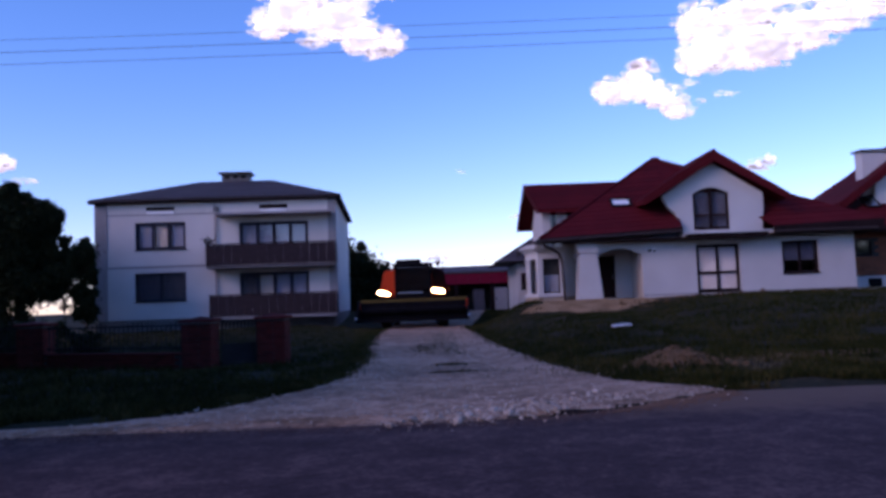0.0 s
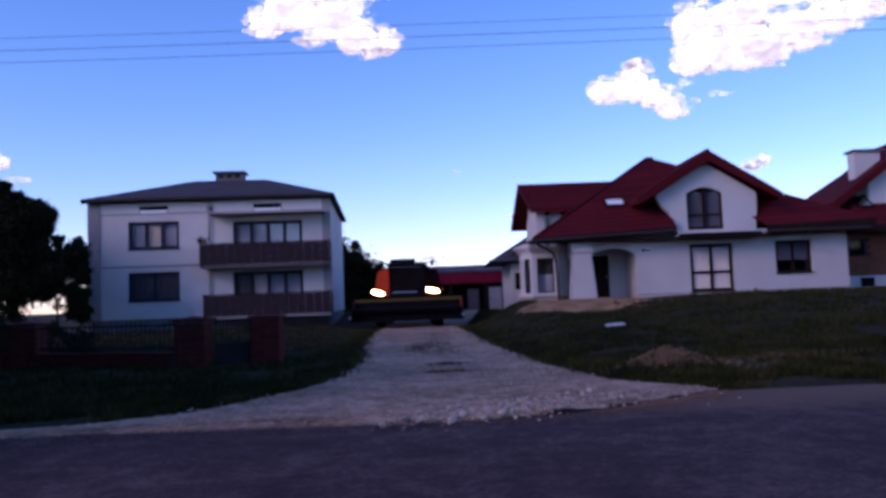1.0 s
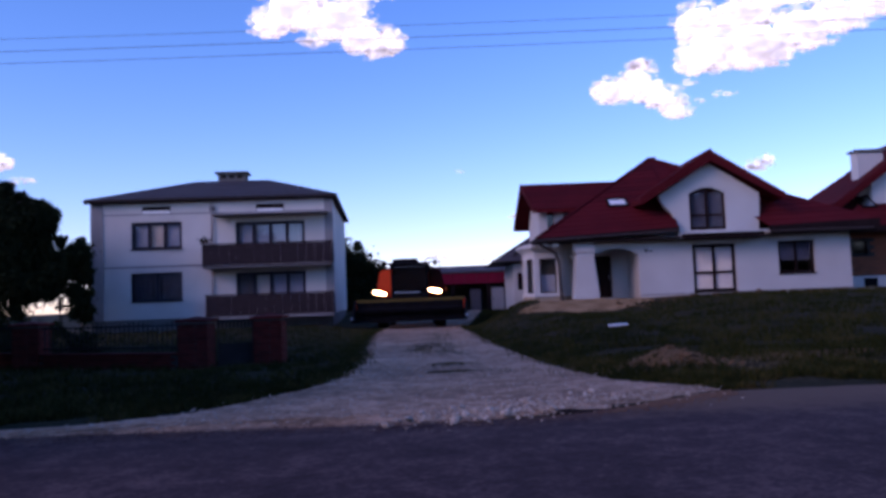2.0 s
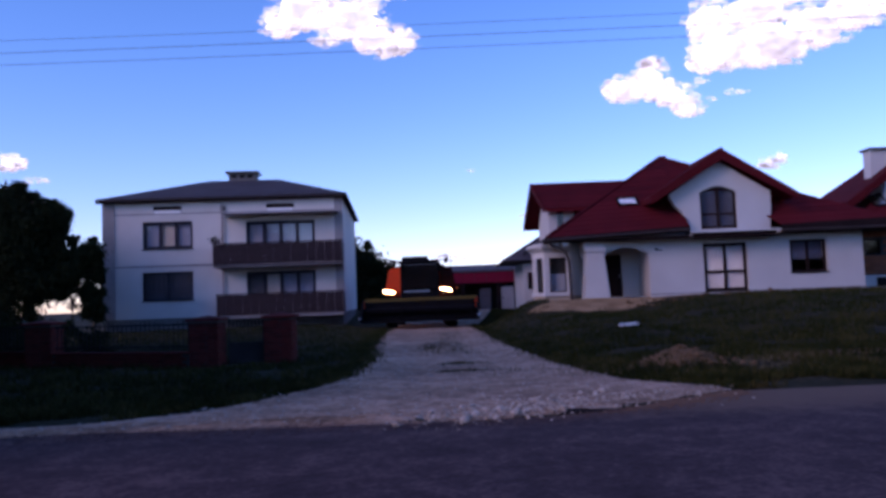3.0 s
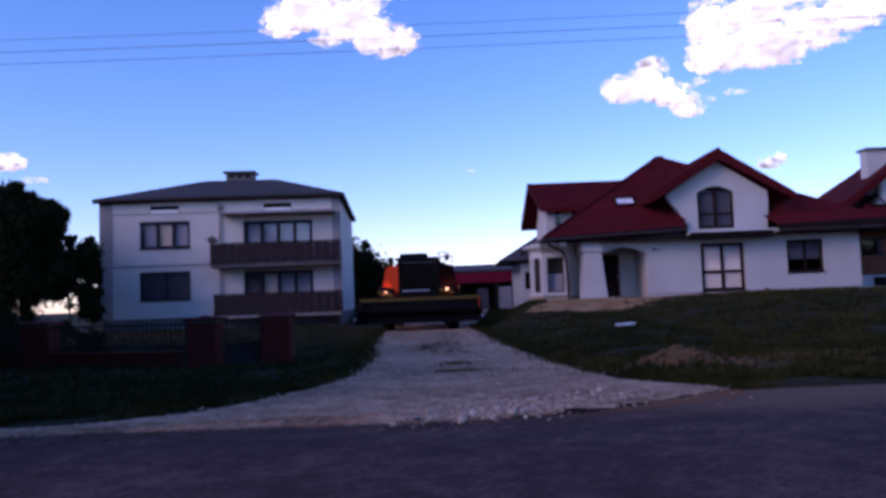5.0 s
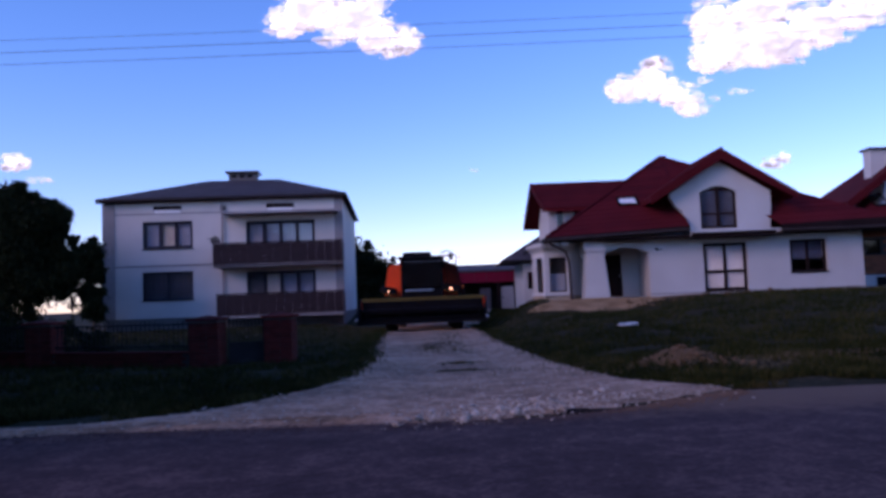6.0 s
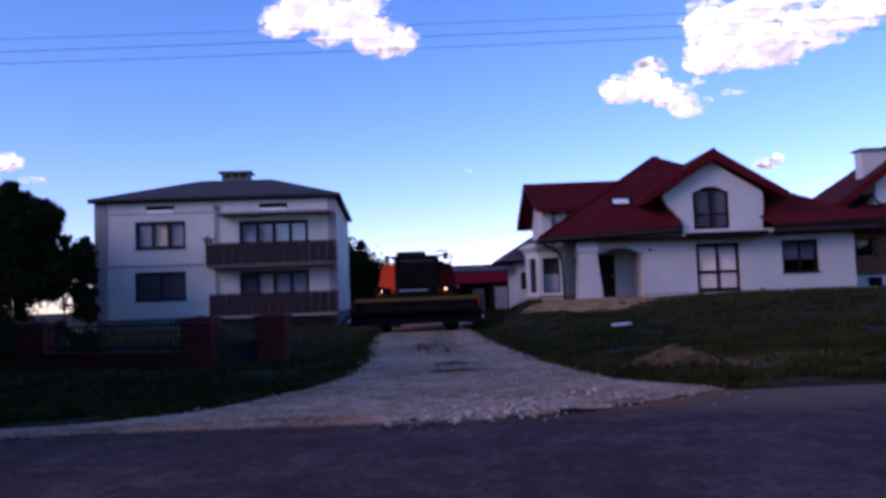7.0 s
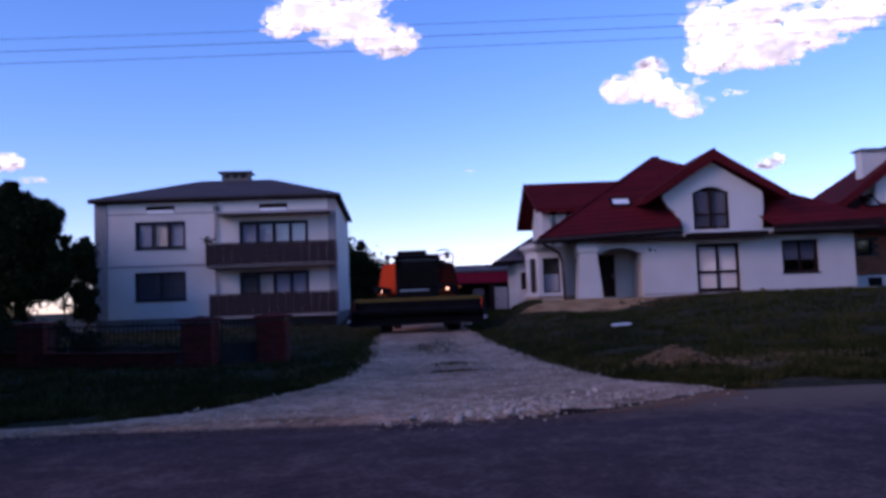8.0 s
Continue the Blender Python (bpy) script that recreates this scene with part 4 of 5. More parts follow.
    part("gable_wall", extrude_poly(bmesh.new(), [(22.75, 39.9, 5.3), (28.4, 39.9, 5.3), (28.4, 39.9, 6.9), (25.6, 39.9, 8.9), (22.75, 39.9, 6.9)], (0, 0.3, 0)), RENDER_WHITE, dg, "white gable wall")
    s = thing("skylight", pose(22.4, 39.95, 4.35 + 1.55 * 0.816 + 0.09, 39.2, 0, 0), "", "")
    s.parent = h
    part("frame", wall_box_frame(0.8, 1.0, 0.08, 0.08), DARK_WOOD, s)
    part("pane", boxes((-0.34, -0.44, 0.03, 0.34, 0.44, 0.045)), ROOF_GLASS, s, "sky-bright roof glass")


def annex():
    a = thing("outbuilding", pose(0, 0, 0), "low white outbuilding with dark roof and arched window", "outbuilding")
    part("wall", wall_panel(bmesh.new(), 4.75, 12, 0.4, 3.6, 50, 0.3, [(5.0, 1.9, 5.6, 3.0)]), RENDER_WHITE, a)
    part("pane", boxes((5.0, 50.1, 1.9, 5.6, 50.11, 3.0)), CAB_GLASS, a)
    part("side_wall", boxes((4.75, 50.31, 0.4, 5.05, 57, 3.6)), RENDER_WHITE, a)
    bm = bmesh.new()
    E0, E1, B0, B1 = (3.3, 49.4, 3.75), (12, 49.4, 3.75), (3.3, 58, 3.75), (12, 58, 3.75)
    R0, R1 = (8.2, 53.7, 6.7), (11, 53.7, 6.7)
    for f in ((E0, E1, R1, R0), (E1, B1, R1), (B1, B0, R0, R1), (B0, E0, R0), (E0, B0, B1, E1)):
        quad(bm, *f)
    bmesh.ops.remove_doubles(bm, verts=bm.verts, dist=0.001)
    rf = part("roof", bm, ROOF_OLD, a, "dark tiled hip roof")
    tile_rows(rf, (E0, E1, R1, R0), ROOF_OLD, 10)


def barn():
    b = thing("shed", pose(0, 0, 0.4), "long low open farm shed with red sheet-metal front", "shed")
    x0, x1 = -14.0, 10.0
    bm = bmesh.new()
    extrude_poly(bm, [(x0, 64.2, 3.38), (x0, 70, 4.05), (x0, 70, 3.9), (x0, 64.2, 3.23)], (x1 - x0, 0, 0))
    rf = part("roof", bm, GREY_SHEET, b, "grey roofing sheets")
    n = 20
    for i in range(n + 1):
        x = x0 + (x1 - x0) * i / n
        part("seam", extrude_poly(bmesh.new(), [(x - 0.04, 64.18, 3.385), (x - 0.04, 70, 4.055), (x - 0.04, 70, 4.1), (x - 0.04, 64.18, 3.43)], (0.08, 0, 0)), GREY_SHEET, rf)
    for i in range(24):
        x = x0 + (x1 - x0) * i / 24
        part("red_panel", boxes((x + 0.01, 64.3, 2.3, x + 0.98, 64.34, 3.22), bevel=0.01), RED_SHEET, b)
    for i in range(9):
        x = x0 + (x1 - x0) * i / 8
        part("post", boxes((x - 0.12, 64.35, 0, x + 0.12, 64.6, 3.2)), DARK_WOOD, b)
    part("back_wall", boxes((x0, 69.6, 0, x1, 69.8, 3.9)), DARK_SHEET, b)
    part("side_wall", boxes((x0, 64.7, 0, x0 + 0.15, 69.5, 3.3)), DARK_SHEET, b)
    part("side_wall", boxes((x1 - 0.15, 64.7, 0, x1, 69.5, 3.3)), DARK_SHEET, b)
    d = part("door", boxes((4.2, 64.38, 0.0, 5.25, 64.44, 1.9), bevel=0.01), RENDER_TRIM, b, "dull white painted shed door")
    part("handle", boxes((4.3, 64.34, 0.9, 4.36, 64.378, 1.1)), BLACK_IRON, d)
    part("door", boxes((2.4, 64.38, 0.0, 3.3, 64.44, 1.8), bevel=0.01), GREY_SHEET, b, "grey sheet-metal door")


# ---- the combine harvester ----
def wheel_mesh(r, w, rim):
    t = lathe(bmesh.new(), [(rim, -w / 2), (r * 0.9, -w / 2), (r, -w * 0.38), (r, w * 0.38), (r * 0.9, w / 2), (rim, w / 2)], "X", 32)
    for k in range(22):
        for s in (-1, 1):
            a = 2 * math.pi * (k + 0.5 * (s > 0)) / 22
            lug = box(bmesh.new(), s * w * 0.02, -0.035, r - 0.02, s * w * 0.46, 0.035, r + 0.045)
            bmesh.ops.transform(lug, matrix=Matrix.Rotation(a, 4, "X") @ Matrix.Rotation(s * 0.5, 4, "Z"), verts=lug.verts)
            me = bpy.data.meshes.new("lug")
            lug.to_mesh(me)
            lug.free()
            t.from_mesh(me)
            bpy.data.meshes.remove(me)
    return t


def combine():
    c = thing("combine_harvester", pose(-1.2, 36.5, 0), "orange-red combine harvester with wide dark header and lit headlamps", "combine harvester")
    # cutting header
    hd = new("header")
    hd.parent = c
    hd.location = (0, 0, 0.1)
    hd["label"] = "wide dark cutting header with yellow top bar"
    bm = bmesh.new()
    extrude_poly(bm, [(-2.9, -1.05, 0.5), (-2.9, -0.95, 1.34), (-2.9, -0.85, 1.33), (-2.9, -0.85, 0.34), (-2.9, -2.1, 0.3), (-2.9, -2.1, 0.4)], (5.8, 0, 0))
    part("trough", bm, MACHINE_DARK, hd)
    part("top_bar", extrude_poly(bmesh.new(), [(-2.95, -1.08, 1.35), (-2.95, -1.0, 1.46), (-2.95, -0.94, 1.51), (-2.95, -0.84, 1.51), (-2.95, -0.84, 1.34), (-2.95, -1.04, 1.32)], (5.9, 0, 0)), YELLOW, hd, "dusty yellow sloping top beam")
    for x in (-2.98, 2.9):
        bm = bmesh.new()
        extrude_poly(bm, [(x, -0.85, 0.32), (x, -0.85, 1.5), (x, -1.3, 1.45), (x, -2.2, 1.0), (x, -3.0, 0.5), (x, -2.2, 0.3)], (0.08, 0, 0))
        dv = part("divider", bm, MACHINE_DARK, hd, "dark crop divider")
        part("end_plate", boxes((x - 0.03, -1.25, 0.9, x + 0.11, -0.86, 1.4), bevel=0.03), ORANGE, dv, "orange-red end plate")
        part("tip", tube(bmesh.new(), [(x + 0.04, -2.9, 0.57), (x + 0.04, -3.35, 0.5)], [0.07, 0.02]), STEEL, dv)
    au = tube(bmesh.new(), [(-2.85, -1.35, 0.85), (2.85, -1.35, 0.85)], 0.2, 16)
    part("auger", au, MACHINE_DARK, hd)
    reel = new("reel")
    reel.parent = c
    reel.location = (0, -1.85, 1.04)
    reel["label"] = "dark tined reel"
    part("axle", tube(bmesh.new(), [(-2.8, 0, 0), (2.8, 0, 0)], 0.06), MACHINE_DARK, reel)
    for k in range(6):
        a = 2 * math.pi * k / 6
        y, z = 0.44 * math.cos(a), 0.44 * math.sin(a)
        bm = tube(bmesh.new(), [(-2.8, y, z), (2.8, y, z)], 0.035, 6)
        for i in range(34):
            x = -2.75 + i * 5.5 / 33
            tube(bm, [(x, y, z), (x, y - 0.04, z - 0.2)], 0.01, 4)
        part("bat", bm, MACHINE_DARK, reel)
        for x in (-2.6, -0.9, 0.9, 2.6):
            part("spoke", tube(bmesh.new(), [(x, 0, 0), (x, y, z)], 0.025, 5), MACHINE_DARK, reel)
    bm = bmesh.new()
    extrude_poly(bm, [(-0.65, -0.85, 0.5), (-0.65, -0.85, 1.2), (-0.65, 1.2, 1.9), (-0.65, 1.2, 1.1)], (1.3, 0, 0))
    part("feeder", bm, MACHINE_DARK, c, "dark feeder housing")
    # axle, wheels
    for x, name in ((-1.6, "wheel"), (1.6, "wheel")):
        w = new(name)
        w.parent = c
        w.location = (x, 0.3, 0.8)
        part("tyre", wheel_mesh(0.76, 0.62, 0.42), RUBBER, w)
        part("rim", lathe(bmesh.new(), [(0.05, -0.2), (0.4, -0.24), (0.43, -0.28), (0.43, 0.28), (0.4, 0.24), (0.05, 0.2)], "X", 28), YELLOW, w, "yellow wheel rim")
    for x in (-1.3, 1.3):
        w = new("wheel")
        w.parent = c
        w.location = (x, 4.1, 0.55)
        part("tyre", wheel_mesh(0.51, 0.4, 0.28), RUBBER, w)
        part("rim", lathe(bmesh.new(), [(0.05, -0.12), (0.28, -0.15), (0.28, 0.15), (0.05, 0.12)], "X", 24), YELLOW, w, "yellow wheel rim")
    part("axle", boxes((-1.4, 0.15, 0.62, 1.4, 0.45, 0.98), bevel=0.03), MACHINE_DARK, c)
    part("rear_axle", boxes((-1.2, 4.0, 0.45, 1.2, 4.2, 0.65), bevel=0.02), MACHINE_DARK, c)
    # body with sloping shoulders
    bm = bmesh.new()
    extrude_poly(bm, [(-1.62, 1.25, 1.1), (1.62, 1.25, 1.1), (1.72, 1.25, 2.0), (1.52, 1.25, 3.0), (-1.52, 1.25, 3.0), (-1.72, 1.25, 2.0)], (0, 4.6, 0))
    bmesh.ops.bevel(bm, geom=list(bm.edges), offset=0.05, segments=2, affect="EDGES")
    part("body", bm, ORANGE, c, "orange-red threshing body")
    bm = bmesh.new()
    extrude_poly(bm, [(-1.5, 1.6, 3.0), (1.5, 1.6, 3.0), (1.25, 1.6, 3.4), (-1.25, 1.6, 3.4)], (0, 2.4, 0))
    part("grain_tank", bm, MACHINE_DARK, c, "dark open grain tank")
    # front shoulder panels either side of the cab
    for s in (-1, 1):
        bm = bmesh.new()
        extrude_poly(bm, [(s * 1.05, 0.35, 1.75), (s * 1.92, 0.35, 1.75), (s * 1.9, 0.35, 2.1), (s * 1.7, 0.35, 3.12), (s * 1.55, 0.35, 3.22), (s * 1.05, 0.35, 3.26)], (0, 0.9, 0))
        bmesh.ops.bevel(bm, geom=list(bm.edges), offset=0.03, segments=2, affect="EDGES")
        # the right panel's dark red puts its shaded side into the colour
        part("shoulder_panel", bm, ORANGE if s < 0 else SHADED_RED, c, "orange-red front panel" if s < 0 else "orange-red panel coloured dark for its shaded side")
    part("fender", boxes((-2.0, 0.0, 1.6, -1.05, 1.1, 1.67), bevel=0.02), MACHINE_DARK, c)
    part("fender", boxes((1.05, 0.0, 1.6, 2.0, 1.1, 1.67), bevel=0.02), MACHINE_DARK, c)
    # cab
    cab = new("cab")
    cab.parent = c
    cab["label"] = "dark glazed driver's cab"
    bm = bmesh.new()
    for p in ((-0.98, -0.55), (0.94, -0.55), (-0.98, 1.1), (0.94, 1.1)):
        box(bm, p[0] - 0.05, p[1] - 0.05, 1.72, p[0] + 0.05, p[1] + 0.05, 3.42, bevel=0.012)
    box(bm, -1.03, -0.6, 1.62, 0.99, 1.15, 1.72)
    box(bm, -1.03, 1.06, 1.72, 0.99, 1.15, 3.4)
    part("frame", bm, MACHINE_DARK, cab)
    part("windscreen", extrude_poly(bmesh.new(), [(-0.93, -0.56, 1.98), (0.89, -0.56, 1.98), (0.89, -0.86, 3.4), (-0.93, -0.86, 3.4)], (0, 0.015, 0)), CAB_GLASS, cab, "dark tinted windscreen").visible_shadow = False
    part("side_window", boxes((-0.985, -0.5, 1.98, -0.975, 1.05, 3.38)), CAB_GLASS, cab).visible_shadow = False
    part("side_window", boxes((0.935, -0.5, 1.98, 0.945, 1.05, 3.38)), CAB_GLASS, cab).visible_shadow = False
    part("apron", boxes((-0.95, -0.6, 1.74, 0.9, -0.56, 1.96)), MACHINE_DARK, cab)
    part("seat", boxes((-0.3, 0.4, 1.75, 0.3, 0.9, 2.5), bevel=0.05), MACHINE_DARK, cab)
    part("steering_column", tube(bmesh.new(), [(0, -0.1, 1.75), (0, -0.25, 2.4)], 0.05), MACHINE_DARK, cab)
    part("roof", boxes((-1.12, -1.05, 3.42, 0.98, 1.25, 3.56), bevel=0.05), MACHINE_DARK, cab)
    part("roof_unit", boxes((-0.92, -0.55, 3.565, 0.44, 0.9, 3.78), bevel=0.05), MACHINE_DARK, cab, "flat dark ventilation unit")
    part("step_plate", boxes((-0.84, -0.68, 1.9, 0.5, -0.62, 1.97), bevel=0.01), STEEL, cab, "bright steel plate under the windscreen")
    part("wiper", tube(bmesh.new(), [(0, -0.6, 2.0), (0.35, -0.6, 2.75)], 0.012, 5), MACHINE_DARK, cab)
    # mirrors on their brackets
    mr = part("mirror_bracket", tube(bmesh.new(), [(0.6, -0.5, 3.52), (1.5, -0.6, 3.58), (1.5, -0.6, 3.74), (1.2, -0.6, 3.78), (0.9, -0.6, 3.7)], 0.03, 6), MACHINE_DARK, c)
    part("mirror_bracket", tube(bmesh.new(), [(1.5, -0.6, 3.58), (1.66, -0.62, 3.56), (1.66, -0.62, 3.1)], 0.03, 6), MACHINE_DARK, c)
    part("mirror", boxes((1.3, -0.64, 3.36, 1.5, -0.6, 3.66), bevel=0.012), MACHINE_DARK, mr, "square rear-view mirror")
    ml = part("mirror_bracket", tube(bmesh.new(), [(-0.9, -0.5, 3.5), (-1.3, -0.6, 3.52)], 0.03, 6), MACHINE_DARK, c)
    part("mirror", boxes((-1.48, -0.64, 3.38, -1.26, -0.6, 3.62), bevel=0.012), MACHINE_DARK, ml, "square rear-view mirror")
    part("exhaust", tube(bmesh.new(), [(1.0, 3.4, 3.0), (1.0, 3.4, 3.7)], 0.06), MACHINE_DARK, c)
    # headlamps widened to carry their glare, hooded so that tipping dims them
    lamps = []
    for x, z, g in ((-1.70, 1.95, 0.036), (1.36, 1.99, 0.062)):
        lamp = part("headlamp", lathe(bmesh.new(), [(0.05, 0.2), (0.215, 0.18), (0.22, -0.13), (0.205, -0.13), (0.2, 0.15), (0.05, 0.16)], "Y", 24), MACHINE_DARK, c, "hooded headlamp switched on, widened for its glare")
        for v in lamp.data.vertices:
            v.co.x *= 1.9
            v.co.z *= 0.66
        lamp.location = (x, 0.08, z)
        # added glow: the bright dot left once the headlamp has tipped away
        part("parking_lamp", lathe(bmesh.new(), [(0.001, -0.3), (g * 0.85, -0.29), (g, -0.25), (0.001, -0.24)], "Y", 16, Matrix.Translation((x, 0.06, z - 0.02))), DOT_GLOW, c, "small added glow that keeps a headlamp dot visible")
        part("lamp_bracket", tube(bmesh.new(), [(x, -0.16, z - 0.02), (x, 0.0, z - 0.2), (x, 0.3, z - 0.2)], 0.02, 6), MACHINE_DARK, c)
        part("bulb", lathe(bmesh.new(), [(0.001, 0.1), (0.18, 0.11), (0.198, 0.125), (0.001, 0.14)], "Y", 24), LAMP_GLOW, lamp, "warm glowing lamp")
        for v in lamp.children[0].data.vertices:
            v.co.x *= 1.9
            v.co.z *= 0.66
        lamps.append(lamp)
    for x in (-1.98, 1.9):
        part("marker_lamp", boxes((x, 0.3, 2.0, x + 0.08, 0.345, 2.1), bevel=0.01), AMBER, c, "amber marker lamp")
    return c, lamps


# ---- clouds ----
def cloud(name, puffs, seed, label):
    """A heap of lumpy puffs: (x, z, half width, half height). Large cores, small ragged edge puffs, thin shreds."""
    rng = random.Random(seed)
    body, shreds = ([], []), ([], [])
    shapes = []
    for sub in (2, 3, 4):
        base = bmesh.new()
        bmesh.ops.create_icosphere(base, subdivisions=sub, radius=1.0)
        shapes.append(([v.co.copy() for v in base.verts], [[v.index for v in f.verts] for f in base.faces]))
        base.free()
    cx, cz = sum(p[0] for p in puffs) / len(puffs), sum(p[1] for p in puffs) / len(puffs)

    def add(store, level, c, rx, rz):
        vs, fs = store
        bv, bf = shapes[level]
        k, off = len(vs), Vector((rng.random() * 90, rng.random() * 90, rng.random() * 9))
        for v in bv:
            d = 1 + 0.42 * noise.noise(v * 1.5 + off) + 0.26 * noise.noise(v * 3.7 + off) + 0.16 * noise.noise(v * 8.0 + off) + 0.1 * noise.noise(v * 17.0 + off)
            vs.append((c[0] + v.x * rx * d, c[1] + v.y * rx * d * 0.6, c[2] + v.z * rz * d))
        fs.extend([[i + k for i in f] for f in bf])
    for x, z, w, hgt in puffs:
        thin = hgt < 9
        mean = (w + hgt) / 2
        if not thin:
            add(body, 2, (x - cx, 0, z - cz), w * 0.7, hgt * 0.7)
        for i in range(int(6 + 0.9 * mean) if not thin else 0):
            a, q = rng.uniform(0, 2 * math.pi), rng.uniform(0.45, 0.82)
            size = rng.uniform(2.0, 4.6)
            add(body, 1, (x - cx + w * q * math.cos(a), rng.uniform(-4, 6), z - cz + hgt * q * math.sin(a)), size * rng.uniform(1.0, 1.8), size)
        for i in range(int(12 + 2.4 * mean)):
            a = rng.uniform(0, 2 * math.pi)
            q = rng.uniform(0.72, 1.06) if not thin else math.sqrt(rng.random())
            size = rng.uniform(1.2, 3.6) if not thin else rng.uniform(0.2, 0.5) * hgt
            add(shreds, 0 if size < 2.0 else 1, (x - cx + w * q * math.cos(a), rng.uniform(-16, -6), z - cz + hgt * q * math.sin(a)), size * rng.uniform(1.1, 2.6), size * rng.uniform(0.6, 1.0))
    c = thing(name, Matrix.Translation((cx, 900, cz)), label, "cloud")
    for nm, (vs, fs), mat in (("body", body, CLOUD), ("wisp", shreds, WISP)):
        if not vs:
            continue
        me = bpy.data.meshes.new(nm)
        me.from_pydata(vs, [], fs)
        me.materials.append(mat)
        me.polygons.foreach_set("use_smooth", [True] * len(fs))
        ob = tagged(new(nm, me), kind="stuff")
        ob.parent = c
    return c


old_house()
white_house()
brick_neighbour()
annex()
barn()
harvester, headlamps = combine()
CLOUDS = [
    cloud("cloud", [(-168, 353, 40, 27), (-114, 337, 46, 25), (-81, 312, 36, 19), (-54, 307, 17, 17), (-196, 337, 23, 19), (-86, 361, 40, 5), (-142, 311, 17, 7), (-75, 294, 11, 7)], 1, "bright white ragged summer cloud"),
    cloud("cloud", [(315, 317, 30, 25), (330, 282, 46, 24), (384, 287, 53, 29), (440, 305, 46, 28), (481, 321, 40, 23), (523, 333, 33, 15), (309, 269, 27, 12), (430, 358, 93, 20), (368, 325, 40, 20)], 2, "large white summer cloud with pinkish shading"),
    cloud("cloud", [(209, 239, 25, 16), (240, 248, 23, 23), (266, 230, 24, 15), (282, 215, 17, 11), (248, 268, 15, 7), (297, 245, 8, 4)], 3, "small bright white cloud"),
    cloud("cloud", [(337, 230, 15, 3), (310, 223, 5, 3)], 4, "thin faint cloud shred"),
    cloud("cloud", [(-518, 181, 16, 9)], 5, "small white ragged cloud"),
    cloud("cloud", [(-486, 158, 17, 4)], 6, "thin white cloud shred"),
    cloud("cloud", [(375, 145, 15, 7), (385, 150, 8, 5)], 7, "small pinkish white cloud"),
    cloud("cloud", [(4, 49, 25, 5), (43, 45, 17, 3)], 8, "low pale cloud bank over the shed"),
    cloud("cloud", [(85, 94, 5, 3)], 9, "tiny pale cloud shred"),
    cloud("cloud", [(24, 150, 6, 2)], 10, "tiny faint cloud shred"),
]


# ---- trees and shrubs ----
def tree(name, x, y, blobs, trunk_r, seed, n, size, label, droop=0.0, category="tree", limbs=True):
    """A tapered trunk, limbs to each mass of foliage, and leaves in many clumps. blobs: (dx, dy, z, rx, rz)."""
    rng = random.Random(seed)
    z0 = ground_z(x, y) - 0.1
    t = thing(name, pose(x, y, z0), label, category)
    top = max(b[2] for b in blobs)
    if trunk_r:
        pts = [(0.15 * math.sin(k * 1.3 + seed), 0.1 * math.cos(k * 1.7), top * k / 7) for k in range(8)]
        part("trunk", tube(bmesh.new(), pts, [trunk_r * (1 - 0.11 * k) for k in range(8)], 10), BARK, t)
    verts, faces = [], []
    clumps = []
    for dx, dy, z, rx, rz in blobs:
        if limbs and trunk_r:
            for _ in range(3):
                e = Vector((dx + rng.uniform(-0.6, 0.6) * rx, dy + rng.uniform(-0.6, 0.6) * rx, z - z0 + rng.uniform(-0.2, 0.6) * rz))
                b = Vector((0, 0, max(0.8, e.z - rz * 0.9)))
                part("limb", tube(bmesh.new(), [b, b.lerp(e, 0.5) + Vector((0, 0, 0.15)), e], [trunk_r * 0.35, trunk_r * 0.2, 0.02], 6), BARK, t)
        k = max(12, int(34 * rx * rz / 6))
        for _ in range(k):
            d = Vector((rng.gauss(0, 1), rng.gauss(0, 1), rng.gauss(0, 1))).normalized() * rng.uniform(0.25, 1.0) ** 0.6
            clumps.append((Vector((dx + d.x * rx, dy + d.y * rx, z - z0 + d.z * rz)), rng.uniform(0.18, 0.46) * min(rx, rz) * (1.15 - 0.5 * d.length)))
    each = max(8, n // len(clumps))
    for c, r in clumps:
        hang = droop * rng.random()
        for _ in range(each):
            far = r * (1.7 if size < 0.15 and rng.random() < 0.13 else 1.0)
            o = Vector((rng.gauss(0, far), rng.gauss(0, far), rng.gauss(0, far * 0.8)))
            p = c + o - Vector((0, 0, hang * rng.random() * 1.2))
            s = size * rng.uniform(0.6, 1.3)
            q = Euler((rng.uniform(0, 6.3), rng.uniform(0, 6.3), rng.uniform(0, 6.3))).to_matrix()
            i = len(verts)
            for v in ((-s, 0, 0), (0, -s * 0.5, 0.12 * s), (s, 0, 0), (0, s * 0.5, 0.12 * s)):
                verts.append(p + q @ Vector(v))
            faces.append((i, i + 1, i + 2, i + 3))
    me = bpy.data.meshes.new("crown")
    me.from_pydata(verts, [], faces)
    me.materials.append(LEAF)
    ob = tagged(new("crown", me), kind="stuff")
    ob.parent = t
    return t


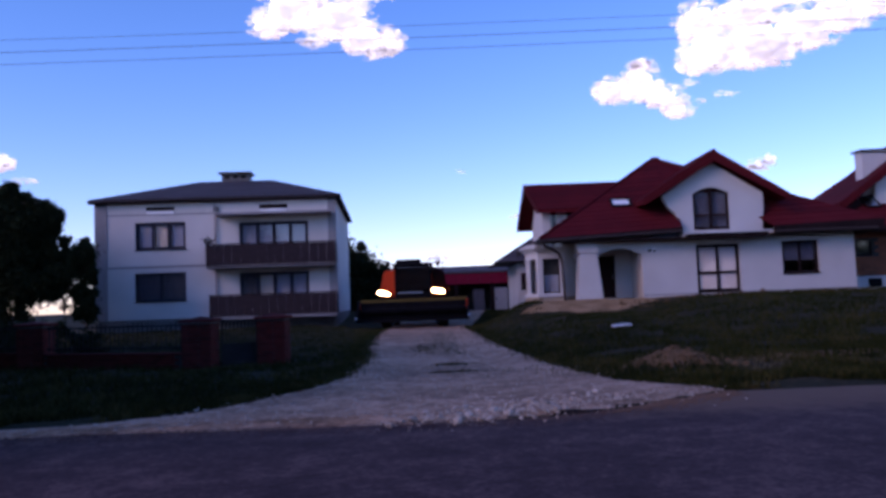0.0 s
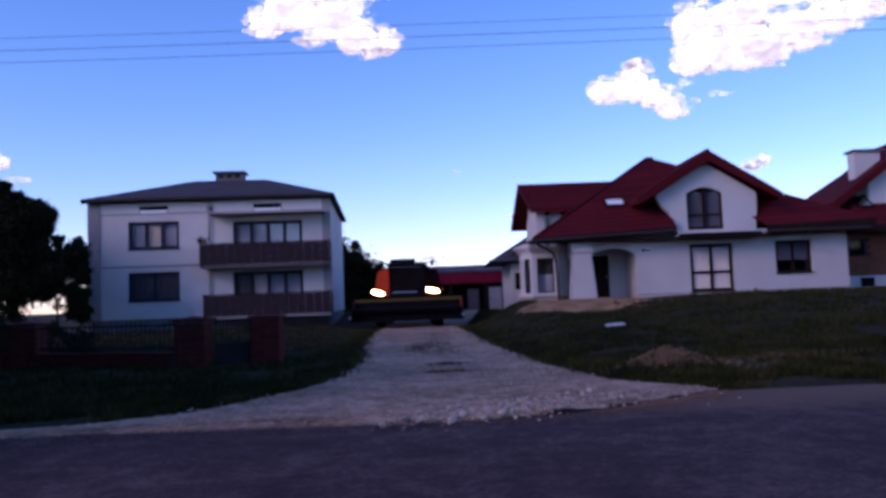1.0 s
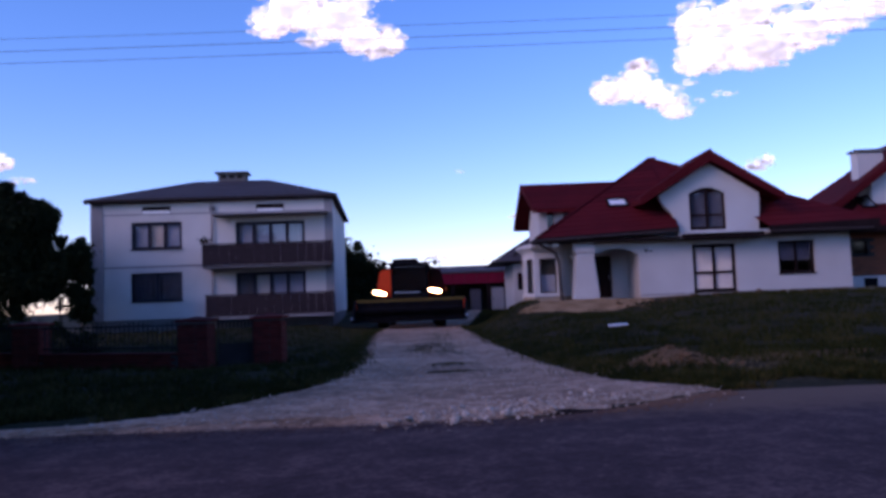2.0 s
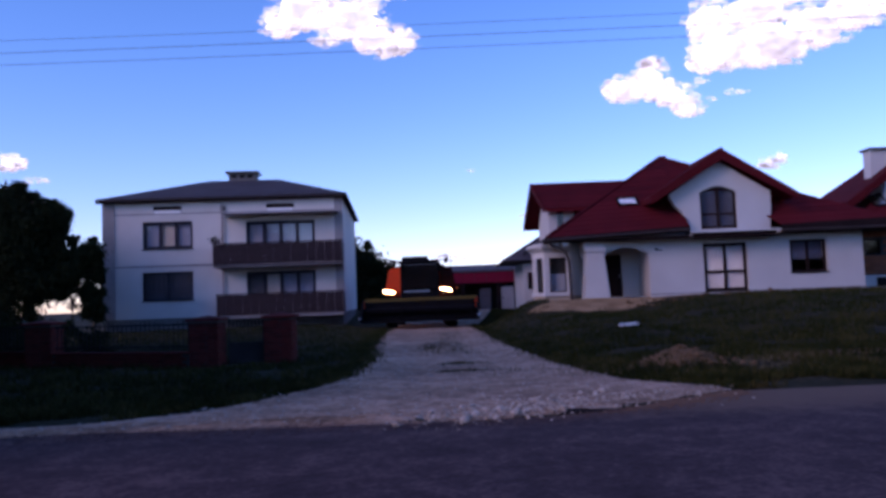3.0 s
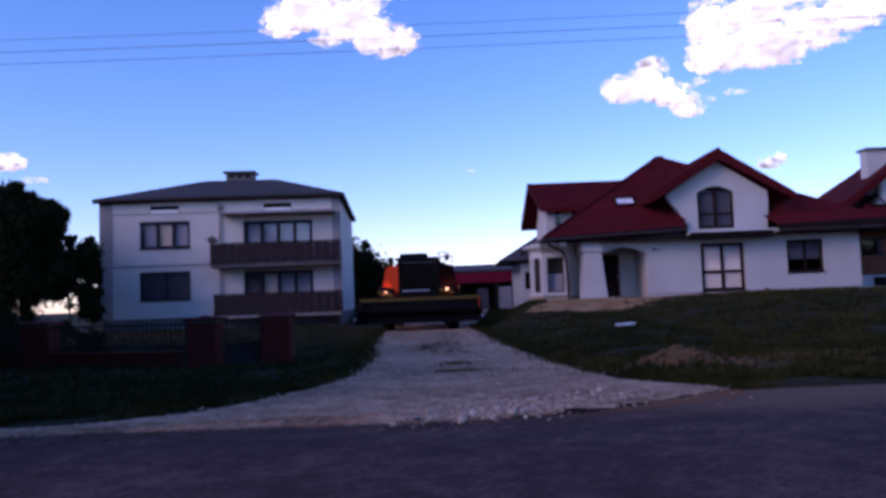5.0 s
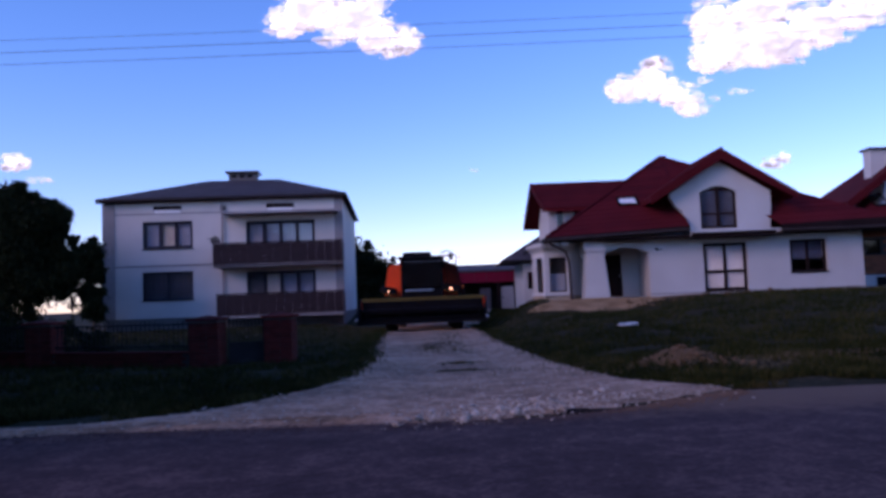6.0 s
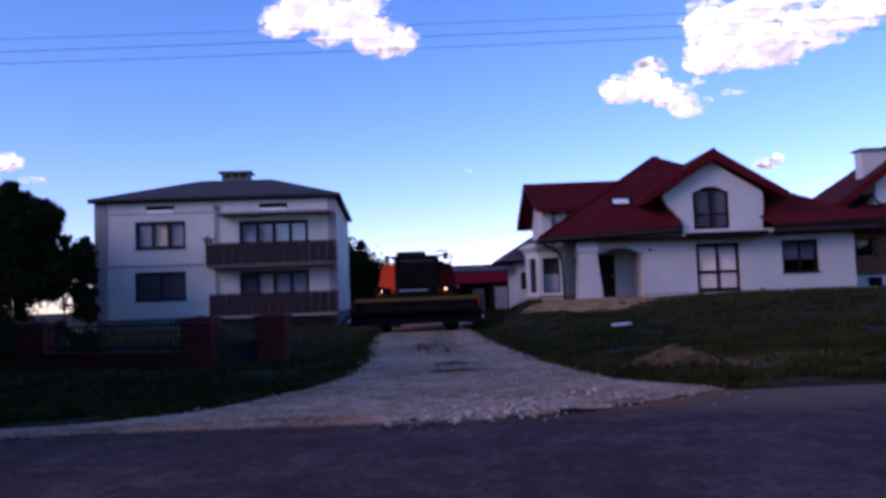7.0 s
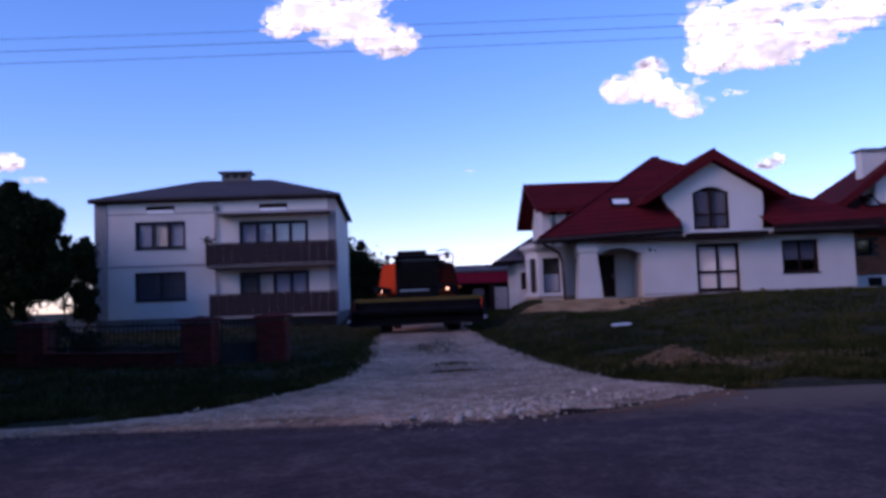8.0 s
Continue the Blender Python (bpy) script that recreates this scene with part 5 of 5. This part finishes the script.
tree("tree", -22.3, 38.0, [(0.2, 0, 6.1, 1.5, 1.4), (-2.2, 0.5, 5.6, 2.4, 2.3), (1.4, 0, 6.0, 1.2, 0.9), (2.5, -0.2, 6.35, 0.75, 0.5), (3.1, -0.2, 6.5, 0.35, 0.35), (1.9, 0, 5.1, 1.2, 0.8), (1.9, 0, 4.0, 1.5, 0.9), (-0.3, 0, 4.9, 1.4, 1.2), (0.2, 0, 3.4, 1.2, 1.2), (0.5, 0, 7.5, 0.6, 0.5), (0.9, 0, 7.95, 0.35, 0.28), (1.5, 0, 7.45, 0.55, 0.25), (2.5, -0.2, 6.95, 0.6, 0.18), (-0.8, 0, 7.5, 1.0, 0.7), (1.6, 0, 7.0, 0.6, 0.4), (2.9, -0.2, 5.5, 0.3, 0.5), (3.2, 0, 3.9, 0.6, 0.7), (2.9, 0, 3.3, 0.5, 0.4), (0.6, 0, 4.6, 1.9, 1.0), (1.2, 0, 3.3, 1.9, 1.0), (1.3, 0, 2.7, 0.9, 0.35), (-2.0, 0, 2.6, 2.2, 1.6), (0.4, 0, 1.5, 1.2, 0.9), (2.6, 0, 0.7, 1.9, 0.45)], 0.28, 11, 110000, 0.095, "dark leafy drooping garden tree beside the old house", 1.1)
tree("tree", -19.2, 38.6, [(0.5, 0, 4.7, 0.9, 0.5), (1.2, 0, 4.5, 0.4, 0.5), (1.5, 0, 3.7, 0.25, 0.7), (1.2, 0, 2.4, 0.5, 0.35), (0.1, 0, 3.8, 1.1, 0.55), (-0.6, 0, 3.1, 1.0, 0.6), (0.9, 0, 2.75, 0.35, 0.2), (0.2, 0, 5.3, 0.35, 0.12), (1.15, 0, 1.6, 0.45, 0.5)], 0.1, 12, 22000, 0.085, "smaller dark garden tree by the house corner", 0.5)
tree("conifer", -21.6, 46.0, [(0, 0, 5.6, 0.25, 0.5), (0, 0, 4.9, 0.5, 0.4), (0, 0, 4.1, 0.75, 0.4), (0, 0, 3.2, 1.0, 0.5), (0, 0, 2.2, 1.2, 0.6)], 0.1, 13, 5000, 0.10, "slim dark conifer behind the old house", category="tree")
tree("tree", -6.9, 61.0, [(0, 0, 4.2, 1.5, 1.9), (-1.6, 0, 5.0, 1.5, 1.7), (1.1, 0.2, 3.4, 1.2, 1.6), (0.2, -0.2, 2.0, 1.9, 1.4), (1.9, 0, 2.6, 0.8, 1.2)], 0.2, 14, 16000, 0.16, "dark leafy tree behind the old house")
for i, (x, y, w, hgt) in enumerate(((-13.6, 23.5, 1.2, 0.75), (-15.6, 24.5, 1.5, 0.9), (-11.8, 24.2, 0.8, 0.5), (-17.8, 26.0, 1.6, 1.0))):
    tree("shrub", x, y, [(0, 0, 0.15 + hgt * 0.75, w, hgt), (w * 0.6, 0.2, hgt * 0.6, w * 0.6, hgt * 0.6)], 0.04, 30 + i, 2200, 0.07, "dense dark garden shrub behind the brick fence", category="shrub", limbs=False)
# trees added left of the view only to darken the verge and yard
for i, (x, y) in enumerate(((-15.5, 14.5), (-20.5, 20.5), (-15.0, 6.0), (-14.6, 10.3), (-17.6, 17.4))):
    tree("tree", x, y, [(0, 0, 6.0, 3.0, 3.2), (-1.5, 1, 4.0, 2.8, 2.6), (1.2, -1, 3.6, 2.4, 2.4), (0, 0, 1.4, 2.6, 1.3)], 0.22, 80 + i, 8000, 0.3, "dense dark tree added out of view to shade the verge", limbs=False)
# unseen wood added behind the viewer: darkens window reflections, blocks low sky light
for i in range(13):
    x = -66 + i * 11 + 3 * math.sin(i * 2.3)
    tree("tree", x, -15 - 3 * math.cos(i * 1.9), [(0, 0, 4.6, 4.6, 2.8), (2.5, 1, 3.6, 4.5, 2.4), (-2.5, -1, 3.4, 4.5, 2.6), (0, 0, 1.6, 5.5, 1.8)], 0.3, 50 + i, 4200, 0.65, "dark unseen tree added behind the viewer", limbs=False)


# taller unseen trees, added so the arched window mirrors less bright sky
for i, (x, y) in enumerate(((25.0, -11.0), (33.0, -13.5), (41.0, -12.0))):
    tree("tree", x, y, [(0, 0, 10.5, 4.2, 3.2), (1.5, 1, 7.5, 4.6, 3.0), (-2, -1, 6.0, 4.4, 2.8)], 0.35, 120 + i, 3400, 0.6, "tall unseen tree added to darken the window reflections", limbs=False)


# ---- brick fence ----
def brick_row_mesh(l, d, hgt):
    bm = boxes((0, 0, 0, l, d, hgt), bevel=0.006)
    me = bpy.data.meshes.new("brick")
    bm.to_mesh(me)
    bm.free()
    me.materials.append(BRICK_RED)
    return me


BRICK_LONG, BRICK_SHORT = brick_row_mesh(0.268, 0.13, 0.066), brick_row_mesh(0.13, 0.13, 0.066)


def brick(me, parent, x, y, z, turn=0.0):
    b = new("brick", me)
    b.parent = parent
    b.matrix_basis = pose(x, y, z, 0, 0, turn)


def pier(x, y, w, hgt, label):
    z0 = ground_z(x, y)
    p = thing("brick_pier", pose(x, y, z0 - 0.05), label, "fence post", "brick piers of the garden fence")
    part("core", boxes((-w / 2 + 0.015, -w / 2 + 0.015, 0, w / 2 - 0.015, w / 2 - 0.015, hgt - 0.02)), DARK_MORTAR, p)
    n = int((hgt - 0.02) / 0.077)
    step = (w - 0.004) / 3
    for r in range(n):
        z = 0.01 + r * 0.077
        if r % 2:
            for k in range(3):
                brick(BRICK_LONG, p, -w / 2 + k * step, -w / 2, z)
                brick(BRICK_LONG, p, w / 2, -w / 2 + k * step, z, 90)
        else:
            xs = [(0, BRICK_SHORT), (0.14, BRICK_LONG), (0.43, BRICK_LONG)]
            for dx, me in xs:
                if dx + (0.13 if me is BRICK_SHORT else 0.268) < w + 0.12:
                    brick(me, p, -w / 2 + dx, -w / 2 - 0.002, z)
                    brick(me, p, w / 2 + 0.002, -w / 2 + dx, z, 90)
    bm = bmesh.new()
    o, hh = w / 2 + 0.06, hgt
    a = [bm.verts.new(q) for q in ((-o, -o, hh), (o, -o, hh), (o, o, hh), (-o, o, hh))]
    b = [bm.verts.new(q) for q in ((-o, -o, hh + 0.06), (o, -o, hh + 0.06), (o, o, hh + 0.06), (-o, o, hh + 0.06))]
    tip = bm.verts.new((0, 0, hh + 0.14))
    bm.faces.new(a[::-1])
    for i in range(4):
        bm.faces.new((a[i], a[(i + 1) % 4], b[(i + 1) % 4], b[i]))
        bm.faces.new((b[i], b[(i + 1) % 4], tip))
    part("cap", bm, BRICK_RED, p, "red clinker cap")
    return p


def fence_run(x0, y0, x1, y1, bars=True):
    ln, ang = math.hypot(x1 - x0, y1 - y0), math.degrees(math.atan2(y1 - y0, x1 - x0))
    z0 = (ground_z(x0, y0) + ground_z(x1, y1)) / 2 - 0.05
    f = thing("garden_fence", pose(x0, y0, z0, 0, 0, ang), "low red brick wall with black iron railing", "fence")
    part("core", boxes((0, -0.11, 0, ln, 0.11, 0.4)), DARK_MORTAR, f)
    for r in range(5):
        z = 0.01 + r * 0.078
        x = 0.0 if r % 2 else 0.14
        while x + 0.27 < ln:
            brick(BRICK_LONG, f, x, -0.13, z)
            x += 0.28
    part("coping", boxes((0, -0.16, 0.402, ln, 0.16, 0.45), bevel=0.012), BRICK_RED, f, "red clinker coping")
    for z in (0.56, 1.12):
        part("rail", boxes((0, -0.02, z, ln, 0.02, z + 0.04)), BLACK_IRON, f)
    n = int(ln / 0.16)
    for k in range(n):
        x = 0.08 + k * 0.16
        part("picket", boxes((x - 0.011, -0.011, 0.452, x + 0.011, 0.011, 1.2 + 0.05 * math.sin(k * 0.7))), BLACK_IRON, f)
    return f


pier(-6.15, 19.3, 0.72, 1.22, "red clinker brick gate pier beside the gravel drive")
pier(-4.52, 20.2, 0.72, 1.22, "red clinker brick gate pier beside the gravel drive")
pier(-11.5, 21.6, 0.72, 1.22, "red clinker brick fence pier below dark shrubs")
fence_run(-11.08, 21.4, -6.58, 19.5)
fence_run(-18.0, 24.3, -11.9, 21.8)
gate = thing("garden_gate", pose(-5.7, 19.55, ground_z(-5.2, 19.8) + 0.04, 0, 0, 32), "closed black iron garden gate between brick piers", "gate")
gl = 0.92
bm = bmesh.new()
for b in ((0, -0.02, 0, 0.04, 0.02, 1.2), (gl - 0.04, -0.02, 0, gl, 0.02, 1.2), (0.04, -0.02, 0.02, gl - 0.04, 0.02, 0.07), (0.04, -0.02, 1.1, gl - 0.04, 0.02, 1.15), (0.04, -0.02, 0.5, gl - 0.04, 0.02, 0.54)):
    box(bm, *b)
part("gate_frame", bm, BLACK_IRON, gate)
for k in range(8):
    x = 0.12 + k * (gl - 0.24) / 7
    part("bar", boxes((x - 0.012, -0.012, 0.07, x + 0.012, 0.012, 1.1)), BLACK_IRON, gate)
part("kick_panel", boxes((0.05, -0.006, 0.08, gl - 0.05, 0.006, 0.5)), BLACK_IRON, gate)


# ---- power line ----
def pole(x, y):
    p = thing("utility_pole", pose(x, y, ground_z(x, y) - 0.2), "grey concrete power pole beside the road", "utility pole", "poles of the power line")
    part("shaft", tube(bmesh.new(), [(0, 0, 0), (0, 0, 7.6)], [0.16, 0.10], 10), MORTAR, p)
    part("crossarm", boxes((-0.06, -0.6, 6.5, 0.06, 0.6, 6.6)), BLACK_IRON, p)
    return p


pole(-24, 14), pole(24, 14)
for z0, z1, zm, dy, r in ((6.85, 6.90, 6.64, 0.4, 0.004), (6.55, 6.60, 6.38, 0.0, 0.0055), (6.32, 6.42, 6.13, -0.4, 0.005)):
    pts = []
    for k in range(33):
        u = k / 32
        line = z0 + (z1 - z0) * u
        sag = (z0 + z1) / 2 - zm
        pts.append((-24 + 48 * u, 14 + dy * 0.2, line - sag * 4 * u * (1 - u)))
    tagged(part("power_cable", tube(bmesh.new(), pts, r, 6), WIRE), "thin dark power cable strung along the road", "cable", "cables of the power line")


# ---- grass, weeds and rubble ----
def blades(name, count, place, hgt, width, mat, label, seed):
    rng = np.random.RandomState(seed)
    verts, faces = [], []
    made = 0
    while made < count:
        p = place(rng)
        if p is None:
            continue
        x, y = p
        on_drive = drive_left(y) < x < drive_right(y)
        z = drive_z(x, y) - 0.01 if on_drive else ground_z(x, y) + rough(x, y) - 0.02
        k = hgt * rng.uniform(0.5, 1.3)
        a = rng.uniform(0, 2 * math.pi)
        w = width * rng.uniform(0.6, 1.4)
        dx, dy = math.cos(a) * w, math.sin(a) * w
        lx, ly = rng.normal(0, 0.35 * k), rng.normal(0, 0.35 * k)
        i = len(verts)
        verts += [(x - dx, y - dy, z), (x + dx, y + dy, z), (x + lx * 0.4 + dx * 0.7, y + ly * 0.4 + dy * 0.7, z + k * 0.6), (x + lx * 0.4 - dx * 0.7, y + ly * 0.4 - dy * 0.7, z + k * 0.6), (x + lx, y + ly, z + k)]
        faces += [(i, i + 1, i + 2, i + 3), (i + 3, i + 2, i + 4)]
        made += 1
    me = bpy.data.meshes.new(name)
    me.from_pydata(verts, [], faces)
    me.materials.append(mat)
    return tagged(new(name, me), label, "grass", kind="stuff")


def near_depth(rng, lo, hi):
    return lo + (hi - lo) * rng.random_sample() ** 1.6


def right_bank(rng):
    y = near_depth(rng, 10.4, 36.3)
    x = drive_right(y) + 0.1 + abs(rng.normal(0, 0.08)) + (0.62 * y + 1 - drive_right(y)) * rng.random_sample()
    if y < road_edge(x) + 0.15 or (x > 5.8 and y > 36.0) or (4.3 < x < 11.5 and y > 33.2 + 0.3 * math.sin(x * 3) + 0.2 * max(0.0, x - 6.0)) or noise.noise((x * 0.8, y * 0.8, 2)) < -0.25:
        return None
    return x, y


def left_yard(rng):
    y = near_depth(rng, 10.4, 42)
    x = drive_left(y) - 0.1 - abs(rng.normal(0, 0.1)) - (0.62 * y + 1 + drive_left(y)) * rng.random_sample()
    if y > 40.5 and x < -6 or noise.noise((x * 0.9, y * 0.9, 7)) < -0.3:
        return None
    return x, y


def drive_edge(rng):
    y = near_depth(rng, 11.5, 42)
    s = rng.random_sample()
    if s < 0.4:
        return drive_left(y) + rng.normal(-0.1, 0.22), y
    if s < 0.84:
        return drive_right(y) + rng.normal(0.1, 0.22), y
    return drive_left(y) + rng.normal(-0.25, 0.2), y


def middle_strip(rng):
    cx, cy, wx, wy = ((-0.25, 30.0, 0.35, 2.5), (-0.2, 25.0, 0.4, 1.6), (0.05, 21.5, 0.35, 0.8), (0.1, 17.3, 0.22, 0.22), (0.15, 15.5, 0.25, 0.12), (-0.7, 23.0, 0.2, 1.0))[rng.randint(6)]
    return rng.normal(cx, wx), rng.normal(cy, wy)


def mound(rng):
    return rng.normal(5.0, 1.4), rng.normal(14.8, 0.6)


blades("grass", 42000, right_bank, 0.16, 0.012, GRASS, "rough dark green grass on the bank", 1)
blades("grass", 36000, left_yard, 0.15, 0.012, GRASS, "rough dark green grass of the yard", 2)
blades("grass", 16000, drive_edge, 0.10, 0.011, GRASS, "short grass tufts along the gravel drive", 3)
def back_yard(rng):
    y = rng.uniform(36, 62)
    x = drive_right(y) + (4.6 - drive_right(y)) * rng.random_sample()
    return (x, y) if x < 4.6 else None


blades("grass", 9000, back_yard, 0.13, 0.014, GRASS, "rough dark grass beside the farm drive", 6)
blades("grass", 2600, middle_strip, 0.03, 0.02, GRASS, "low trodden weeds between the wheel tracks", 8)
blades("dry_grass", 1500, mound, 0.10, 0.010, DRY_GRASS, "dry brown grass on a heap of earth", 4)


def stone_mesh(seed, r):
    bm = bmesh.new()
    bmesh.ops.create_icosphere(bm, subdivisions=1, radius=r)
    for v in bm.verts:
        v.co *= 1 + 0.5 * noise.noise(v.co / r * 1.3 + Vector((seed * 7.3, 0, 0)))
        v.co.z *= 0.62
    me = bpy.data.meshes.new("stone")
    bm.to_mesh(me)
    bm.free()
    me.materials.append(STONE)
    return me


STONES = [stone_mesh(k, r) for k, r in enumerate((0.027, 0.036, 0.05, 0.022, 0.07, 0.032))]
rubble = thing("rubble", pose(1.4, 10.4, 0.03), "strip of broken pale stones across the drive mouth", "rubble")
rng = random.Random(9)
for k in range(150):
    u = rng.choice((0.02, 0.10, 0.16, 0.30, 0.34, 0.34, 0.38, 0.44, 0.52, 0.7)) + rng.gauss(0, 0.05 + 0.05 * rng.random())
    u = min(1.0, max(0.0, u))
    bx, by = -0.5 + 3.95 * u, 9.3 + 2.25 * u ** 1.15
    wd = 0.16 + 0.42 * math.sin(math.pi * min(1, u * 1.1))
    x, y = bx + rng.gauss(0, 0.18), by + rng.gauss(0.05, wd * 0.75)
    st = new("stone", STONES[rng.choice((0, 0, 1, 1, 2, 3, 3, 3, 4, 5))])
    st.parent = rubble
    st.matrix_basis = pose(x - 1.4, y - 10.4, 0.018 + rng.uniform(-0.01, 0.02), rng.uniform(-25, 25), rng.uniform(-25, 25), rng.uniform(0, 360))
pebbles, grit = bmesh.new(), bmesh.new()
for k in range(5600):
    u = rng.random()
    if k > 2000:
        x = -9.5 + 13.6 * u
        y = 9.4 + 1.9 * smoothstep(1.0, 4.6, x) - abs(rng.gauss(0, 0.3))
    elif k % 8 == 0:
        x, y = -1.0 + 5.0 * u, 9.2 + 2.1 * u + rng.gauss(0, 0.32)
    elif k % 8 == 1:
        u = 0.85 * u ** 1.3
        x, y = -0.5 + 3.95 * u + rng.gauss(0, 0.2), 9.3 + 2.25 * u ** 1.15 + rng.gauss(0, 0.3)
    else:
        y = 9.5 + 18 * u * u
        x = drive_left(y) + (drive_right(y) - drive_left(y)) * rng.random()
    r = rng.uniform(0.012, 0.034)
    z = (max(drive_z(x, y), 0.02) if y > 9.6 else 0.03) + 0.004
    if y < 9.6:
        r *= 0.5
    if k > 2000:
        r *= 0.9
    heap = grit if k > 2000 else pebbles
    o = [heap.verts.new((x + r * a, y + r * b, z + r * c)) for a, b, c in ((-1, -0.6, 0), (0.8, -0.9, 0), (1, 0.7, 0), (-0.7, 0.9, 0), (0.1, 0, 0.8))]
    for a, b in ((0, 1), (1, 2), (2, 3), (3, 0)):
        heap.faces.new((o[a], o[b], o[4]))
me = bpy.data.meshes.new("pebbles")
pebbles.to_mesh(me)
pebbles.free()
me.materials.append(STONE)
gm = bpy.data.meshes.new("grit")
grit.to_mesh(gm)
grit.free()
gm.materials.append(ASPHALT)
tagged(new("grit", gm), "fine drive gravel spilt onto the asphalt edge", "gravel", kind="stuff")
tagged(new("pebbles", me), "loose pale pebbles scattered on the gravel drive", "pebbles", kind="stuff")

# sandy earth against the white house, the heap on the bank and a pale slab in the grass
def earth_patch(name, cx, cy, rx, ry, lift, label, seed, mat=SAND):
    bm = bmesh.new()
    rings, sides = 9, 40
    c = bm.verts.new((cx, cy, ground_z(cx, cy) + lift))
    prev = None
    for i in range(1, rings + 1):
        u = i / rings
        ring = []
        for k in range(sides):
            a = 2 * math.pi * k / sides
            e = 1 + 0.45 * noise.noise((math.cos(a) * 1.5, math.sin(a) * 1.5, seed)) + 0.3 * noise.noise((math.cos(a) * 4.5, math.sin(a) * 4.5, seed))
            x, y = cx + rx * u * e * math.cos(a), cy + ry * u * e * math.sin(a)
            ring.append(bm.verts.new((x, y, ground_z(x, y) + rough(x, y) + lift * (1 - u ** 2) + 0.05 * noise.noise((x * 2.2, y * 2.2, seed)) * (1 - u) - (0.08 if i == rings else 0))))
        for k in range(sides):
            if prev is None:
                bm.faces.new((c, ring[k], ring[(k + 1) % sides]))
            else:
                bm.faces.new((prev[k], ring[k], ring[(k + 1) % sides], prev[(k + 1) % sides]))
        prev = ring
    return tagged(part(name, bm, mat, smooth=True), label, "earth")


# the first patch is a painted shadow below the broken asphalt edge
earth_patch("soil_patch", 1.7, 9.82, 0.55, 0.12, 0.06, "dark patch painted as the shadow of the crumbled road edge", 8, EDGE_SHADOW)
earth_patch("soil_patch", 11.8, 35.9, 3.2, 0.55, 0.05, "bare sandy earth along the white house", 5)
earth_patch("soil_patch", 6.7, 34.9, 3.3, 1.7, 0.05, "bare sandy earth along the white house", 1)
earth_patch("soil_patch", 4.45, 14.7, 0.95, 0.55, 0.1, "low heap of brown earth on the grass bank", 2, EARTH)
earth_patch("soil_patch", 7.2, 15.4, 1.8, 0.35, 0.05, "low heap of brown earth on the grass bank", 3, EARTH)
clods = bmesh.new()
rng = random.Random(21)
for k in range(150):
    x = 7.5 + 13.5 * rng.random()
    y = 35.3 - 2.4 * rng.random() ** 1.3 - 0.1 * max(0.0, 10 - x)
    r = rng.uniform(0.03, 0.09) * (2.0 if rng.random() < 0.1 else 1.0)
    q = Matrix.Translation((x, y, ground_z(x, y) + r * 0.35)) @ Euler((rng.uniform(0, 6), rng.uniform(0, 6), rng.uniform(0, 6))).to_matrix().to_4x4() @ Matrix.Diagonal((r * 1.4, r, r * 0.8, 1))
    bmesh.ops.create_icosphere(clods, subdivisions=1, radius=1.0, matrix=q)
for k in range(130):
    x, y = rng.gauss(4.45, 0.45), rng.gauss(14.7, 0.28)
    r = rng.uniform(0.02, 0.06) * (1.8 if rng.random() < 0.1 else 1.0)
    q = Matrix.Translation((x, y, ground_z(x, y) + 0.06 * math.exp(-((x - 4.45) / 0.6) ** 2) + r * 0.3)) @ Euler((rng.uniform(0, 6), rng.uniform(0, 6), rng.uniform(0, 6))).to_matrix().to_4x4() @ Matrix.Diagonal((r * 1.4, r, r * 0.8, 1))
    bmesh.ops.create_icosphere(clods, subdivisions=1, radius=1.0, matrix=q)
tagged(part("earth_clods", clods, EARTH), "loose earth clods by the white house and on the heap", "earth", kind="stuff")
bm = boxes((-0.3, -0.12, 0, 0.3, 0.12, 0.06), bevel=0.02)
slab = tagged(part("stone_slab", bm, WHITE_PAINT), "pale flat slab lying in the grass", "slab")
slab.matrix_world = pose(5.35, 23.5, ground_z(5.35, 23.5) + 0.06, 6, -3, 12)


# ---- what moves ----
DRIVE = [(0, 43.15, -1.90), (1.5, 43.15, -1.89), (2.0, 42.6, -1.87), (3, 41.1, -1.80), (4.5, 39.2, -1.66), (5.2, 38.35, -1.60), (6, 37.65, -1.54), (7, 37.05, -1.48), (8, 36.25, -1.40)]


def motions():
    walk(harvester, [(t, pose(x + 0.18, y - 0.16, 0)) for t, y, x in DRIVE])
    # tipping the hooded lamps stands in for their fading glare
    for lamp in headlamps:
        p = lamp.location.copy()
        walk(lamp, [(s, Matrix.Translation(p) @ pose(0, 0, 0, 0, 12, 0) @ pose(0, 0, 0, a, 0, 0)) for s, a in ((0, 5), (1.7, 8), (3, 26), (4.5, 42), (5.8, 74), (6.5, 80), (8, 84))])
    for k, cl in enumerate(CLOUDS):
        p = cl.matrix_world.translation.copy()
        drift = 16.0 if k == 0 else 10.5
        walk(cl, [(0, Matrix.Translation(p)), (4, Matrix.Translation(p + Vector((drift * 0.5, 0, 0)))), (8, Matrix.Translation(p + Vector((drift, 0, 0))))])


motions()
